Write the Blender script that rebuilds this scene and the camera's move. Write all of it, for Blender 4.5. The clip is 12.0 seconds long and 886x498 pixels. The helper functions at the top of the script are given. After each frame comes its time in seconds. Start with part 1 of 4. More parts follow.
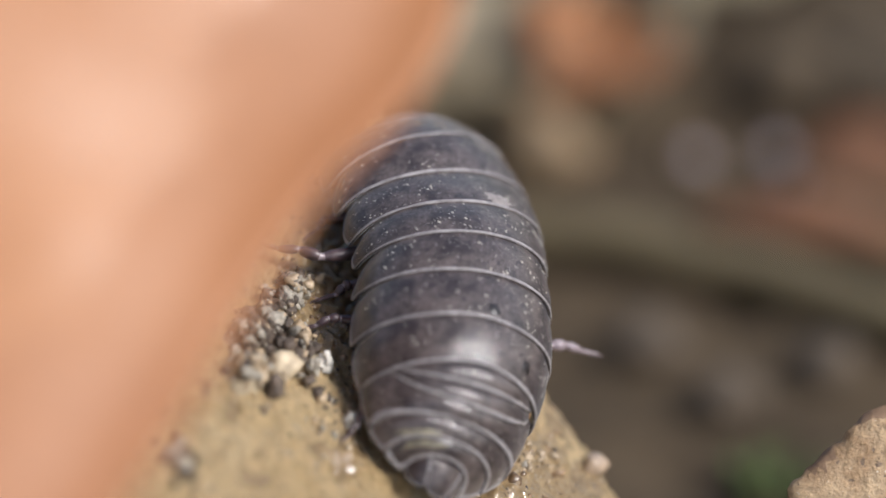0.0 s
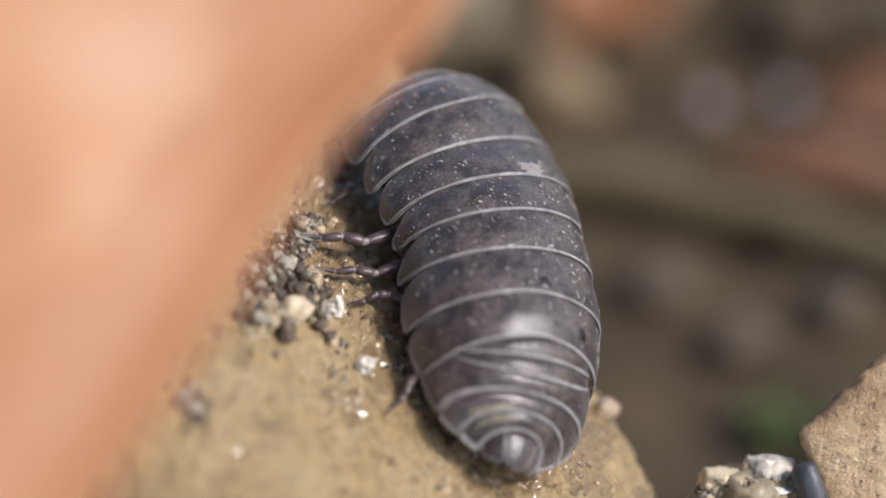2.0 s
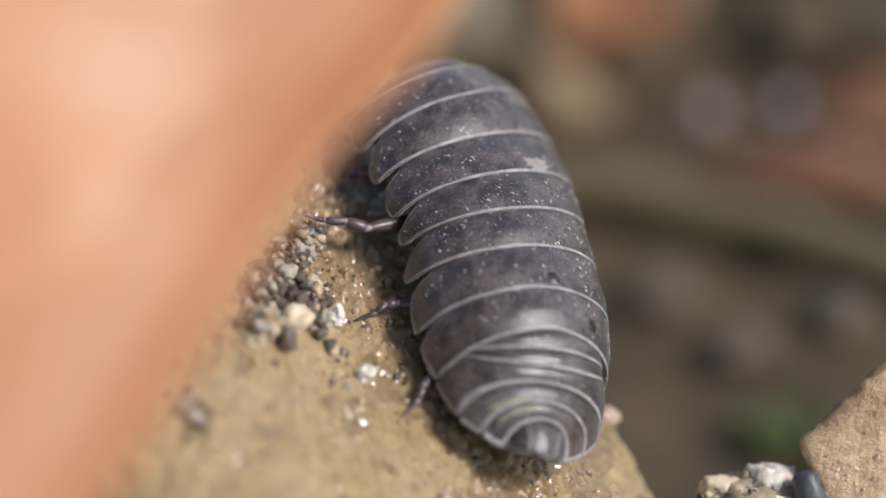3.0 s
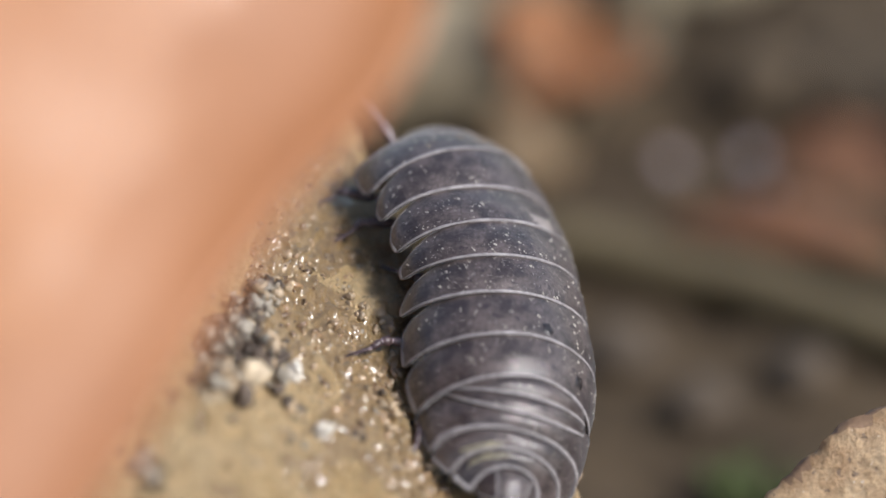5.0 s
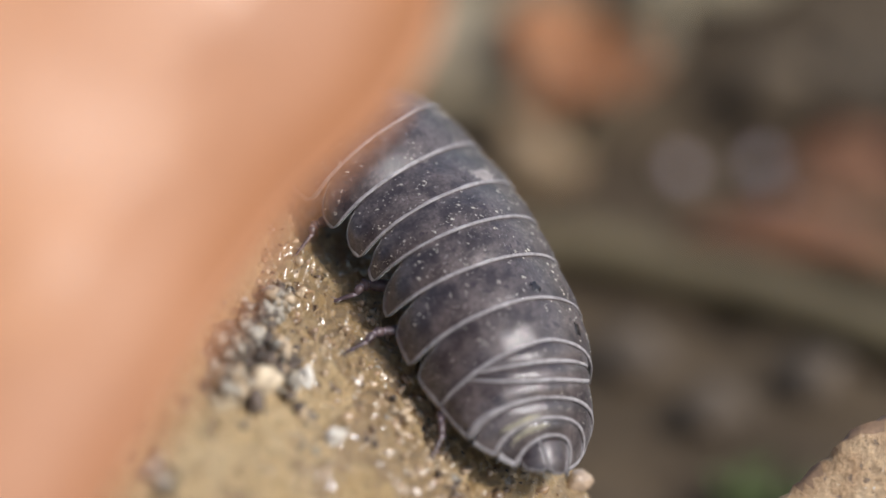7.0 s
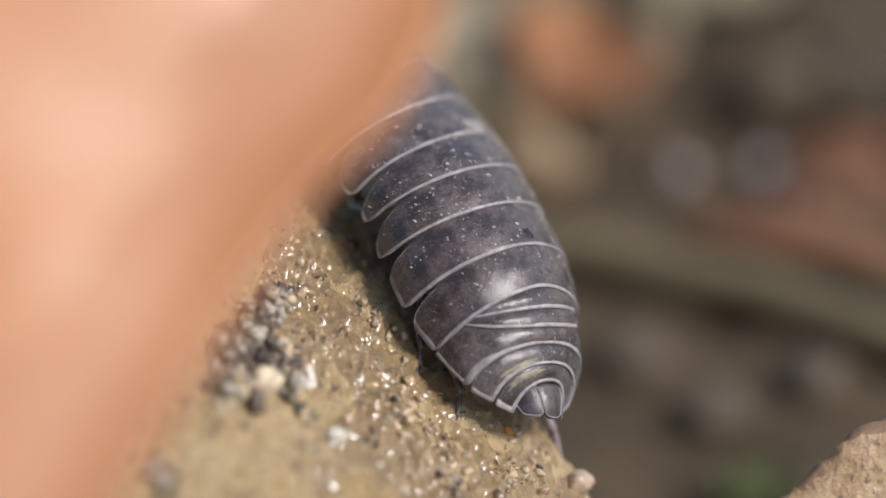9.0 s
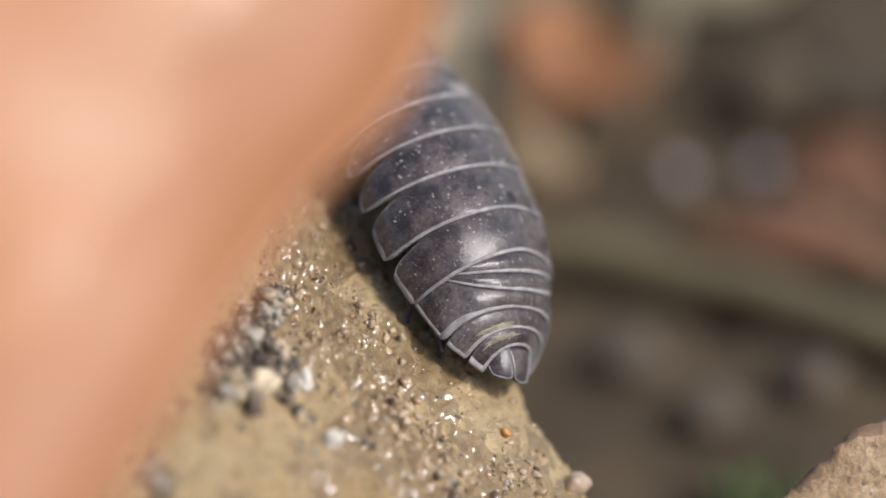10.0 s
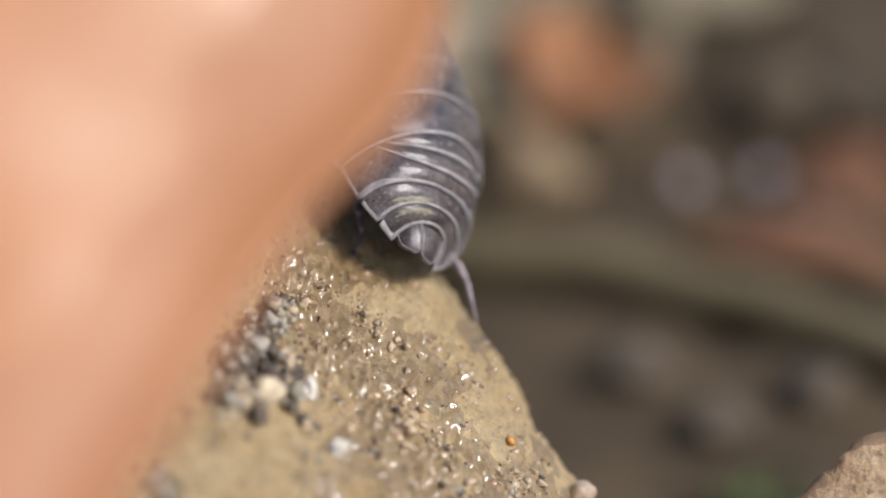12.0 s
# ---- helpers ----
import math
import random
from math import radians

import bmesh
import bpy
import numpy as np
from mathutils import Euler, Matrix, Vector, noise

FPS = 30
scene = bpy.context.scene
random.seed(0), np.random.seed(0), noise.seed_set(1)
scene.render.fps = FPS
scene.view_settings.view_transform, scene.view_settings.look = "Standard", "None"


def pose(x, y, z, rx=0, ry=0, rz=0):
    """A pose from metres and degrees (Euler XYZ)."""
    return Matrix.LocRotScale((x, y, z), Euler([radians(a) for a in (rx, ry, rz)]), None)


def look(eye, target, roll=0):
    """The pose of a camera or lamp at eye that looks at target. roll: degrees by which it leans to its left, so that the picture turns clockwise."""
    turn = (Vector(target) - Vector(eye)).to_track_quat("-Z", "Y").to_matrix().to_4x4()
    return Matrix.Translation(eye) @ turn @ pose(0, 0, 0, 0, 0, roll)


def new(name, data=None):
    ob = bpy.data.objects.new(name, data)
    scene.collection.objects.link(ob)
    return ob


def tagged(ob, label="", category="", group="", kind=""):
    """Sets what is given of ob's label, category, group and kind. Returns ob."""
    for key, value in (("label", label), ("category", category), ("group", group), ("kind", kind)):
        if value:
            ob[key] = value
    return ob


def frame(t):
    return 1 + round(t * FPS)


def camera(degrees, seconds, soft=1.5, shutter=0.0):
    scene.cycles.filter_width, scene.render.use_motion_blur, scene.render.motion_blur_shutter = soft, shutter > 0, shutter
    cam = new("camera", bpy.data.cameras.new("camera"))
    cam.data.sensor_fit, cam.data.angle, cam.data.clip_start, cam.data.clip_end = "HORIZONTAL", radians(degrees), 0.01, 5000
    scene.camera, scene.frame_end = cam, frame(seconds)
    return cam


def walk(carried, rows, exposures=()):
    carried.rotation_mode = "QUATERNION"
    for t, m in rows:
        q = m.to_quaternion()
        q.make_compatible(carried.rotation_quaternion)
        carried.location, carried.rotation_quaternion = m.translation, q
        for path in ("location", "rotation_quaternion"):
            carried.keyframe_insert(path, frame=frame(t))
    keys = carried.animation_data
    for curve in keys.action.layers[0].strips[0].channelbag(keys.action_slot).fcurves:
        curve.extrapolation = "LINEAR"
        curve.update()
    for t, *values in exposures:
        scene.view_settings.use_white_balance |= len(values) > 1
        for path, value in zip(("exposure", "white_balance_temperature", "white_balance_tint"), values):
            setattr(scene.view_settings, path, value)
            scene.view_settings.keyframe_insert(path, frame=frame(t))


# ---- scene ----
# Everything small is written in millimetres and scaled by MM. SLOPE is the tilted
# space of the stone's shoulder: x right, y up the slope, z out of it.
MM = 0.001
PITCH = 35.0
SLOPE = pose(0, 0, 0.020, 90 - PITCH, 0, 0)
REACH = 132.0
FOCAL = 7459.0

cam = camera(12.0, 12.0, soft=1.6)
cam.data.dof.use_dof = True
cam.data.dof.focus_distance = 0.1301
cam.data.dof.aperture_fstop = 19.5
cam.data.dof.aperture_blades = 0

# seconds, sway across, sway down (in units of 1 / FOCAL)
SWAY = [
    (0.0, 31, -14), (0.5, 34, -33), (1.0, 46, -72), (1.5, 61, -121), (2.0, 51, -112), (2.5, 48, -108),
    (3.0, 52, -97), (3.2, 51, -86), (4.8, -5, -16), (5.0, -20, -1), (5.5, -26, -2), (6.0, -12, 4),
    (6.5, -7, 3), (6.7, -1, 10), (8.3, 2, 6), (8.5, 6, 6), (9.0, 2, 10.5), (9.5, 0, 0),
    (10.0, -3, 14), (10.5, -6, 26), (11.0, 5, -1.5), (11.5, 6, 20), (12.0, 6, 29.5),
]
EYE = SLOPE @ pose(0, 0, REACH * MM)
BACK = 1.4 * MM              # the camera is held this much further off at first
walk(cam, [(t, EYE @ pose(0, 0, BACK if t < 3.5 else -0.3 * MM, math.degrees(v / FOCAL), math.degrees(u / FOCAL), 0)) for t, u, v in SWAY])

# ---- light: soft daylight, hazy sun from above and to the right of the camera ----
SUN_ELEVATION, SUN_TURN = 43.0, 111.0         # degrees; turn is clockwise from straight ahead
world = bpy.data.worlds.new("world")
scene.world = world
world.use_nodes = True
wn = world.node_tree
sky = wn.nodes.new("ShaderNodeTexSky")
sky.sky_type, sky.sun_disc = "NISHITA", False
sky.sun_elevation, sky.sun_rotation = radians(SUN_ELEVATION), radians(SUN_TURN)
sky.air_density, sky.dust_density = 1.0, 1.6
wn.links.new(sky.outputs[0], wn.nodes["Background"].inputs[0])
wn.nodes["Background"].inputs[1].default_value = 0.15
sun = new("sun", bpy.data.lights.new("sun", "SUN"))
sun.data.energy, sun.data.angle, sun.data.color = 2.95, radians(14), (1.0, 0.99, 0.985)
sun_way = Vector((math.sin(radians(SUN_TURN)) * math.cos(radians(SUN_ELEVATION)),
                  math.cos(radians(SUN_TURN)) * math.cos(radians(SUN_ELEVATION)), math.sin(radians(SUN_ELEVATION))))
sun.matrix_world = look(sun_way * 2.0, (0, 0, 0))
scene.view_settings.exposure = 0.15


# ---- materials ----
def material(name, base, rough=0.6, spread=0.25, scale=900.0, bump=0.2, spots=None, coat=0.0, tint=None,
             grain=4000.0, gloss_spread=0.15, through_light=0.0, piece=0.0, relief=0.12, fine_detail=4.0, coat_rough=0.17, edge=0.15, shine=0.5, film=False, coat_tint=(1, 1, 1), sheen=0.0, island=0.0):
    """A two-scale procedural surface. base, tint: the two colours of the coarse mottle; spots: (colour, scale, size);
    film: the coat is a smooth film of water over the grain."""
    m = bpy.data.materials.new(name)
    m.use_nodes = True
    nt = m.node_tree
    nd, ln = nt.nodes, nt.links
    bs = nd["Principled BSDF"]
    co = nd.new("ShaderNodeTexCoord")

    def tex(sc, detail=6.0, rgh=0.6):
        n = nd.new("ShaderNodeTexNoise")
        n.inputs["Scale"].default_value, n.inputs["Detail"].default_value = sc, detail
        n.inputs["Roughness"].default_value = rgh
        ln.new(co.outputs["Object"], n.inputs["Vector"])
        return n.outputs["Fac"]

    def ramp(fac, a, b, ca, cb):
        r = nd.new("ShaderNodeValToRGB")
        r.color_ramp.elements[0].position, r.color_ramp.elements[1].position = a, b
        r.color_ramp.elements[0].color, r.color_ramp.elements[1].color = (*ca, 1), (*cb, 1)
        ln.new(fac, r.inputs[0])
        return r.outputs[0]

    def mix(kind, fac, a, b):
        x = nd.new("ShaderNodeMix")
        x.data_type, x.blend_type = "RGBA", kind
        for k, v in ((0, fac), (6, a), (7, b)):
            if isinstance(v, (int, float)):
                x.inputs[k].default_value = v
            elif isinstance(v, tuple):
                x.inputs[k].default_value = (*v, 1)
            else:
                ln.new(v, x.inputs[k])
        return x.outputs[2]

    coarse, fine = tex(scale), tex(grain, fine_detail, 0.7)
    tint = tint or tuple(c * (1 - spread) for c in base)
    col = ramp(coarse, 0.5 - edge, 0.5 + edge, tint, base)
    col = mix("MULTIPLY", 1.0, col, ramp(fine, 0.3, 0.7, (1 - spread,) * 3, (1 + spread * 0.6,) * 3))
    if spots:
        for colour, sc, size in spots:
            v = nd.new("ShaderNodeTexVoronoi")
            v.inputs["Scale"].default_value = sc
            warp = nd.new("ShaderNodeTexNoise")
            warp.inputs["Scale"].default_value, warp.inputs["Detail"].default_value = sc * 1.7, 3.0
            ln.new(co.outputs["Object"], warp.inputs["Vector"])
            shove = nd.new("ShaderNodeVectorMath")
            shove.operation = "MULTIPLY_ADD"
            shove.inputs[1].default_value = (1.3 / sc,) * 3
            ln.new(warp.outputs["Color"], shove.inputs[0])
            ln.new(co.outputs["Object"], shove.inputs[2])
            ln.new(shove.outputs[0], v.inputs["Vector"])
            sep = nd.new("ShaderNodeSeparateColor")
            ln.new(v.outputs["Color"], sep.inputs[0])
            gate = nd.new("ShaderNodeMath")
            gate.operation = "MULTIPLY"
            ln.new(sep.outputs[0], gate.inputs[0])
            patchy = nd.new("ShaderNodeMapRange")
            ln.new(tex(sc * 0.11, 2.0), patchy.inputs[0])
            patchy.inputs[1].default_value, patchy.inputs[2].default_value = 0.36, 0.62
            patchy.inputs[3].default_value, patchy.inputs[4].default_value = 0.25 * size, 1.5 * size
            ln.new(patchy.outputs[0], gate.inputs[1])
            less = nd.new("ShaderNodeMath")
            less.operation = "LESS_THAN"
            ln.new(v.outputs["Distance"], less.inputs[0])
            ln.new(gate.outputs[0], less.inputs[1])
            col = mix("MIX", less.outputs[0], col, colour)
    if piece:
        info = nd.new("ShaderNodeObjectInfo")
        col = mix("MULTIPLY", 1.0, col, ramp(info.outputs["Random"], 0, 1, (1 - piece,) * 3, (1.0, 1.0, 1.0)))
    if island:
        geo = nd.new("ShaderNodeNewGeometry")
        r = nd.new("ShaderNodeValToRGB")
        r.color_ramp.elements[0].color, r.color_ramp.elements[1].color = (1 - island, (1 - island) * 0.86, (1 - island) * 0.78, 1), (1.1, 1.12, 1.2, 1)
        r.color_ramp.elements.new(0.35).color = (0.85, 0.74, 0.66, 1)
        r.color_ramp.elements.new(0.75).color = (1.0, 1.0, 1.0, 1)
        ln.new(geo.outputs["Random Per Island"], r.inputs[0])
        col = mix("MULTIPLY", 1.0, col, r.outputs[0])
    ln.new(col, bs.inputs["Base Color"])
    rr = nd.new("ShaderNodeMapRange")
    rr.inputs[3].default_value, rr.inputs[4].default_value = max(0.04, rough - gloss_spread), min(1, rough + gloss_spread)
    ln.new(tex(scale * 2.3), rr.inputs[0])
    ln.new(rr.outputs[0], bs.inputs["Roughness"])
    bs.inputs["Coat Weight"].default_value = coat
    bs.inputs["Coat Roughness"].default_value = coat_rough
    bs.inputs["Coat Tint"].default_value = (*coat_tint, 1)
    bs.inputs["Sheen Weight"].default_value, bs.inputs["Sheen Roughness"].default_value = sheen, 0.4
    bs.inputs["Specular IOR Level"].default_value = shine
    if bump:
        b = nd.new("ShaderNodeBump")
        b.inputs["Strength"].default_value, b.inputs["Distance"].default_value = bump, relief * MM
        ln.new(fine, b.inputs["Height"])
        ln.new(b.outputs[0], bs.inputs["Normal"])
        if not film:
            ln.new(b.outputs[0], bs.inputs["Coat Normal"])
    if through_light:
        tr = nd.new("ShaderNodeBsdfTranslucent")
        ln.new(col, tr.inputs[0])
        ms = nd.new("ShaderNodeMixShader")
        ms.inputs[0].default_value = through_light
        ln.new(bs.outputs[0], ms.inputs[1])
        ln.new(tr.outputs[0], ms.inputs[2])
        ln.new(ms.outputs[0], nd["Material Output"].inputs[0])
    return m


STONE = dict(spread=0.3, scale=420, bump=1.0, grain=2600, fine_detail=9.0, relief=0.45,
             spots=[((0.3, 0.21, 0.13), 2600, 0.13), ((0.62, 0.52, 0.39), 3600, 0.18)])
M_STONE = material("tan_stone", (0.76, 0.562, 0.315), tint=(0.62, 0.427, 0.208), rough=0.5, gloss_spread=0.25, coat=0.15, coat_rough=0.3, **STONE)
# wet stone; its darker colour also holds shade beside the animal
M_STONE_WET_SHADE = material("wet_shaded_tan_stone", (0.58, 0.4, 0.2), tint=(0.41, 0.26, 0.115), rough=0.4, gloss_spread=0.3, coat=1.0, coat_rough=0.11, film=True, **STONE)
M_ROCK = material("brown_rock", (0.66, 0.475, 0.28), 0.5, 0.4, 420, 1.0, tint=(0.38, 0.23, 0.115), grain=4200,
                  spots=[((0.2, 0.13, 0.08), 2500, 0.25), ((0.7, 0.62, 0.5), 3800, 0.2)])
M_ROCK_FLANK = material("darker_rock_flank", (0.3, 0.185, 0.11), 0.7, 0.25, 500, 0.4, tint=(0.21, 0.125, 0.07), grain=4200)
M_SLATE = material("dark_slate", (0.085, 0.085, 0.098), 0.45, 0.3, 900, 0.3, tint=(0.05, 0.05, 0.06), coat=0.15, coat_rough=0.2)
M_CHALK = material("chalky_white", (0.86, 0.79, 0.68), 0.6, 0.25, 900, 0.6, tint=(0.6, 0.5, 0.38), grain=3500)
M_BEAD = material("milky_quartz", (0.54, 0.4, 0.28), 0.3, 0.2, 1200, 0.1, tint=(0.42, 0.29, 0.19), coat=1.0, coat_rough=0.08)
M_CLOD = material("dark_crumb", (0.24, 0.165, 0.11), 0.6, 0.5, 1500, 0.8, tint=(0.085, 0.056, 0.04), grain=5000, spots=[((0.4, 0.32, 0.22), 4200, 0.25)])
M_SHELL = material("slate_shell", (0.121, 0.095, 0.09), 0.46, 0.5, 1100, 0.36, tint=(0.038, 0.028, 0.0285), grain=9000, gloss_spread=0.16,
                   spots=[((0.19, 0.165, 0.155), 4200, 0.25), ((0.045, 0.033, 0.037), 2300, 0.35), ((0.34, 0.31, 0.3), 12000, 0.14)], coat=0.85, relief=0.05, coat_rough=0.08, shine=0.2, edge=0.11, coat_tint=(0.97, 0.957, 0.95), sheen=0.3)
M_SCAR = material("pale_scar", (0.42, 0.38, 0.35), 0.5, 0.3, 1500, 0.3, tint=(0.25, 0.21, 0.2))
M_NICK = material("dark_nick", (0.025, 0.02, 0.022), 0.3, 0.3, 1500, 0.2)
M_DUST = material("pale_dust", (0.6, 0.55, 0.47), 0.6, 0.3, 3000, 0.0, tint=(0.34, 0.3, 0.26))
M_MARK = material("straw_marking", (0.34, 0.3, 0.2), 0.4, 0.3, 1800, 0.2, tint=(0.16, 0.14, 0.11))
M_RIM = material("pale_rim", (0.39, 0.36, 0.355), 0.55, 0.25, 1500, 0.1, tint=(0.24, 0.215, 0.215), grain=6000, shine=0.25)
M_LEG_PALE = material("pale_leg_shell", (0.36, 0.29, 0.3), 0.35, 0.25, 2500, 0.1, tint=(0.2, 0.15, 0.16), grain=7000, coat=0.3)
M_LEG = material("leg_shell", (0.125, 0.08, 0.078), 0.35, 0.35, 2500, 0.15, tint=(0.06, 0.036, 0.04), grain=7000, coat=0.2)
M_LEAF = material("dry_orange_leaf", (0.53, 0.218, 0.072), 0.44, 0.1, 110, 0.1, tint=(0.5, 0.186, 0.056), grain=1500, edge=0.3, coat=0.6, coat_rough=0.2, through_light=0.15, gloss_spread=0.1)
M_LEAF_MARGIN = material("darker_leaf_margin", (0.46, 0.182, 0.062), 0.5, 0.12, 110, 0.1, tint=(0.41, 0.153, 0.05), grain=1500, coat=0.1, coat_rough=0.3, through_light=0.1, gloss_spread=0.1)
M_SOIL = material("damp_soil", (0.12, 0.086, 0.053), 0.85, 0.4, 220, 0.8, tint=(0.067, 0.049, 0.032), grain=1800, shine=0.15)
M_WHITE = material("white_grit", (0.85, 0.8, 0.72), 0.55, 0.15, 1800, 0.6, tint=(0.74, 0.67, 0.57), grain=6000)
M_CREAM = material("cream_stone", (0.72, 0.58, 0.4), 0.55, 0.2, 900, 0.5, tint=(0.58, 0.45, 0.29))
M_GRIT_PALE = material("pale_grit", (0.62, 0.54, 0.43), 0.5, 0.3, 2500, 0.5, piece=0.35, coat=0.25, coat_rough=0.3)
M_GRIT_TAN = material("tan_grit", (0.66, 0.48, 0.29), 0.4, 0.25, 2500, 0.3, piece=0.4, coat=0.5, coat_rough=0.18, island=0.6)
M_GRIT_WET = material("glassy_wet_grit", (0.56, 0.4, 0.25), 0.3, 0.35, 1500, 0.3, tint=(0.35, 0.245, 0.14), coat=0.75, coat_rough=0.13, island=0.75, gloss_spread=0.08)
M_GRIT_DARK = material("dark_grit", (0.21, 0.15, 0.108), 0.5, 0.4, 2500, 0.5, piece=0.5, coat=0.35, coat_rough=0.1)
M_LITTER = material("litter_leaf", (0.36, 0.145, 0.052), 0.6, 0.25, 300, 0.2, tint=(0.22, 0.095, 0.04))
M_LITTER_DULL = material("litter_dull", (0.3, 0.135, 0.062), 0.6, 0.25, 300, 0.2, tint=(0.17, 0.08, 0.042))
M_LITTER_PALE = material("litter_pale", (0.27, 0.215, 0.13), 0.6, 0.2, 300, 0.2, tint=(0.19, 0.145, 0.088))
M_STEM = material("olive_stem", (0.175, 0.134, 0.068), 0.6, 0.2, 250, 0.2, tint=(0.125, 0.093, 0.048))
M_TAN = material("rusty_tan_pebble", (0.36, 0.25, 0.14), 0.6, 0.2, 300, 0.2, tint=(0.27, 0.18, 0.1))
M_CRUMB = material("grey_brown_crumb", (0.165, 0.13, 0.1), 0.85, 0.3, 400, 0.6, tint=(0.11, 0.085, 0.062), grain=1800, shine=0.15)
# for clods added to set the far ground's tone; paler than the soil
M_TONE_CLOD = material("brown_tone_clod", (0.165, 0.122, 0.08), 0.85, 0.4, 300, 0.8, tint=(0.12, 0.088, 0.056), grain=1800, shine=0.15)
M_GREEN = material("moss_green", (0.09, 0.125, 0.03), 0.6, 0.3, 900, 0.2)
# pale lilac colour that stands in for bright glints on the soil
M_GLINT = material("pale_glint_pebble", (0.6, 0.5, 0.51), 0.35, 0.2, 700, 0.2, tint=(0.5, 0.41, 0.42))
M_CRUST = material("crusted_tan", (0.5, 0.41, 0.28), 0.55, 0.35, 900, 0.6, tint=(0.26, 0.18, 0.1), spots=[((0.1, 0.08, 0.06), 1500, 0.3)])


# ---- mesh tools ----
def mesh_of(name, verts, faces, mat, smooth=True, second=None, which=()):
    me = bpy.data.meshes.new(name)
    me.from_pydata([tuple(v) for v in verts], [], faces)
    me.materials.append(mat)
    if second:
        me.materials.append(second)
        me.polygons.foreach_set("material_index", which)
    if smooth:
        me.polygons.foreach_set("use_smooth", [True] * len(me.polygons))
    me.update()
    return me


def part(name, me, parent=None, label="", m=None):
    ob = new(name, me)
    if parent is not None:
        ob.parent = parent
    if m is not None:
        ob.matrix_basis = m
    if label:
        tagged(ob, label)
    return ob


def grid_faces(nu, nv, ring=False, base=0, flip=False):
    out = []
    for i in range(nu - 1):
        for j in range(nv if ring else nv - 1):
            k = (j + 1) % nv
            q = (base + i * nv + j, base + i * nv + k, base + (i + 1) * nv + k, base + (i + 1) * nv + j)
            out.append(q[::-1] if flip else q)
    return out


def tube(points, radii, sides=8, squash=1.0):
    """Vertices and faces of a round bar along points, closed at both ends."""
    pts = [Vector(p) for p in points]
    verts, side = [], None
    for i, p in enumerate(pts):
        d = (pts[min(i + 1, len(pts) - 1)] - pts[max(i - 1, 0)]).normalized()
        if side is None:
            side = d.orthogonal().normalized()
        side = (side - d * side.dot(d)).normalized()
        up = d.cross(side)
        for k in range(sides):
            a = 2 * math.pi * k / sides
            verts.append(p + (side * math.cos(a) + up * math.sin(a) * squash) * radii[i])
    faces = grid_faces(len(pts), sides, True)
    faces += [tuple(range(sides))[::-1], tuple(range((len(pts) - 1) * sides, len(pts) * sides))]
    return verts, faces


def joined(pieces):
    verts, faces = [], []
    for v, f in pieces:
        b = len(verts)
        verts += list(v)
        faces += [tuple(i + b for i in q) for q in f]
    return verts, faces


def lump(radius, seed, rough=0.25, detail=2, squash=(1, 1, 1), freq=1.3):
    """An uneven stone: a ball pushed in and out by noise, with some flats."""
    bm = bmesh.new()
    bmesh.ops.create_icosphere(bm, subdivisions=detail, radius=1.0)
    off = Vector((seed * 7.13, seed * 3.7, -seed * 1.9))
    cut = [noise.random_unit_vector() for _ in range(5)]
    for v in bm.verts:
        d = v.co.normalized()
        r = 1 + rough * noise.noise(d * freq + off) + rough * 0.5 * noise.noise(d * freq * 2.7 + off)
        for c in cut:
            h = d.dot(c) * r
            if h > 0.82:
                r *= 0.82 / h
        v.co = Vector(d[i] * r * radius * squash[i] for i in range(3))
    verts, faces = [v.co.copy() for v in bm.verts], [tuple(v.index for v in f.verts) for f in bm.faces]
    bm.free()
    return verts, faces


def scaled(vf, k=MM):
    return [Vector(v) * k for v in vf[0]], vf[1]


# ---- the stone's form (millimetres, in SLOPE space) ----
RIDGE = (0.636, -0.772)      # along the shoulder, downhill to the right
OUT = (0.772, 0.636)         # across it, away from the stone
SECTION, POWER, DEPTH, TILT, LEAN = 11.0, 6.0, -1.75, 41.0, 0.22


def shoulder(a):
    """How far out the shoulder lies along the ridge."""
    q = a - 2.0
    if q > 0:
        return -0.35 - 2.2 * (1 - 1 / (1 + 0.02 * q * q))
    k = min(1.0, max(0.0, (-a - 1.0) / 8.0))
    return -0.35 + 1.65 * k * k * (3 - 2 * k)


def radius_at(w):
    e = w - radians(TILT)
    return SECTION / (abs(math.cos(e)) ** POWER + abs(math.sin(e)) ** POWER) ** (1 / POWER)


WIDEST = max(radius_at(radians(q * 0.5)) * math.cos(radians(q * 0.5)) for q in range(-40, 60))


def section(a, w):
    """The stone's radius at the angle w (radians from OUT towards the viewer)."""
    return radius_at(w) * max(0.02, 1 - min(1.0, abs(a - 2.0) / 27.0) ** 6) ** 0.5


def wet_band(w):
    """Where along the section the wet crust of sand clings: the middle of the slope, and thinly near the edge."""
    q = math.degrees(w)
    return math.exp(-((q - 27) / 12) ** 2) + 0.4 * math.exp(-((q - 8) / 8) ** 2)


def roughness_at(a, w):
    p = Vector((a, w * 11.0, 3.7))
    q = Vector((a * 0.5, w * 11.0, 6.1))         # the grain of the stone runs along the ridge
    h = 0.42 * noise.noise(p * 0.22) + 0.2 * noise.noise(p * 0.8)
    wet = min(1.0, wet_band(w))
    h += wet * (0.28 * abs(noise.noise(q * 2.6 + Vector((9, 0, 0)))) + 0.16 * noise.noise(p * 4.2) - 0.07)
    h += 0.12 * noise.noise(q * 2.2) + 0.08 * noise.noise(q * 5.5) - 0.12 * abs(noise.noise(q * 3.7)) + 0.05 * noise.noise(p * 11.0)
    pit = noise.noise(p * 2.1 + Vector((4, 4, 0)))
    return h - 0.45 * max(0.0, pit - 0.42)


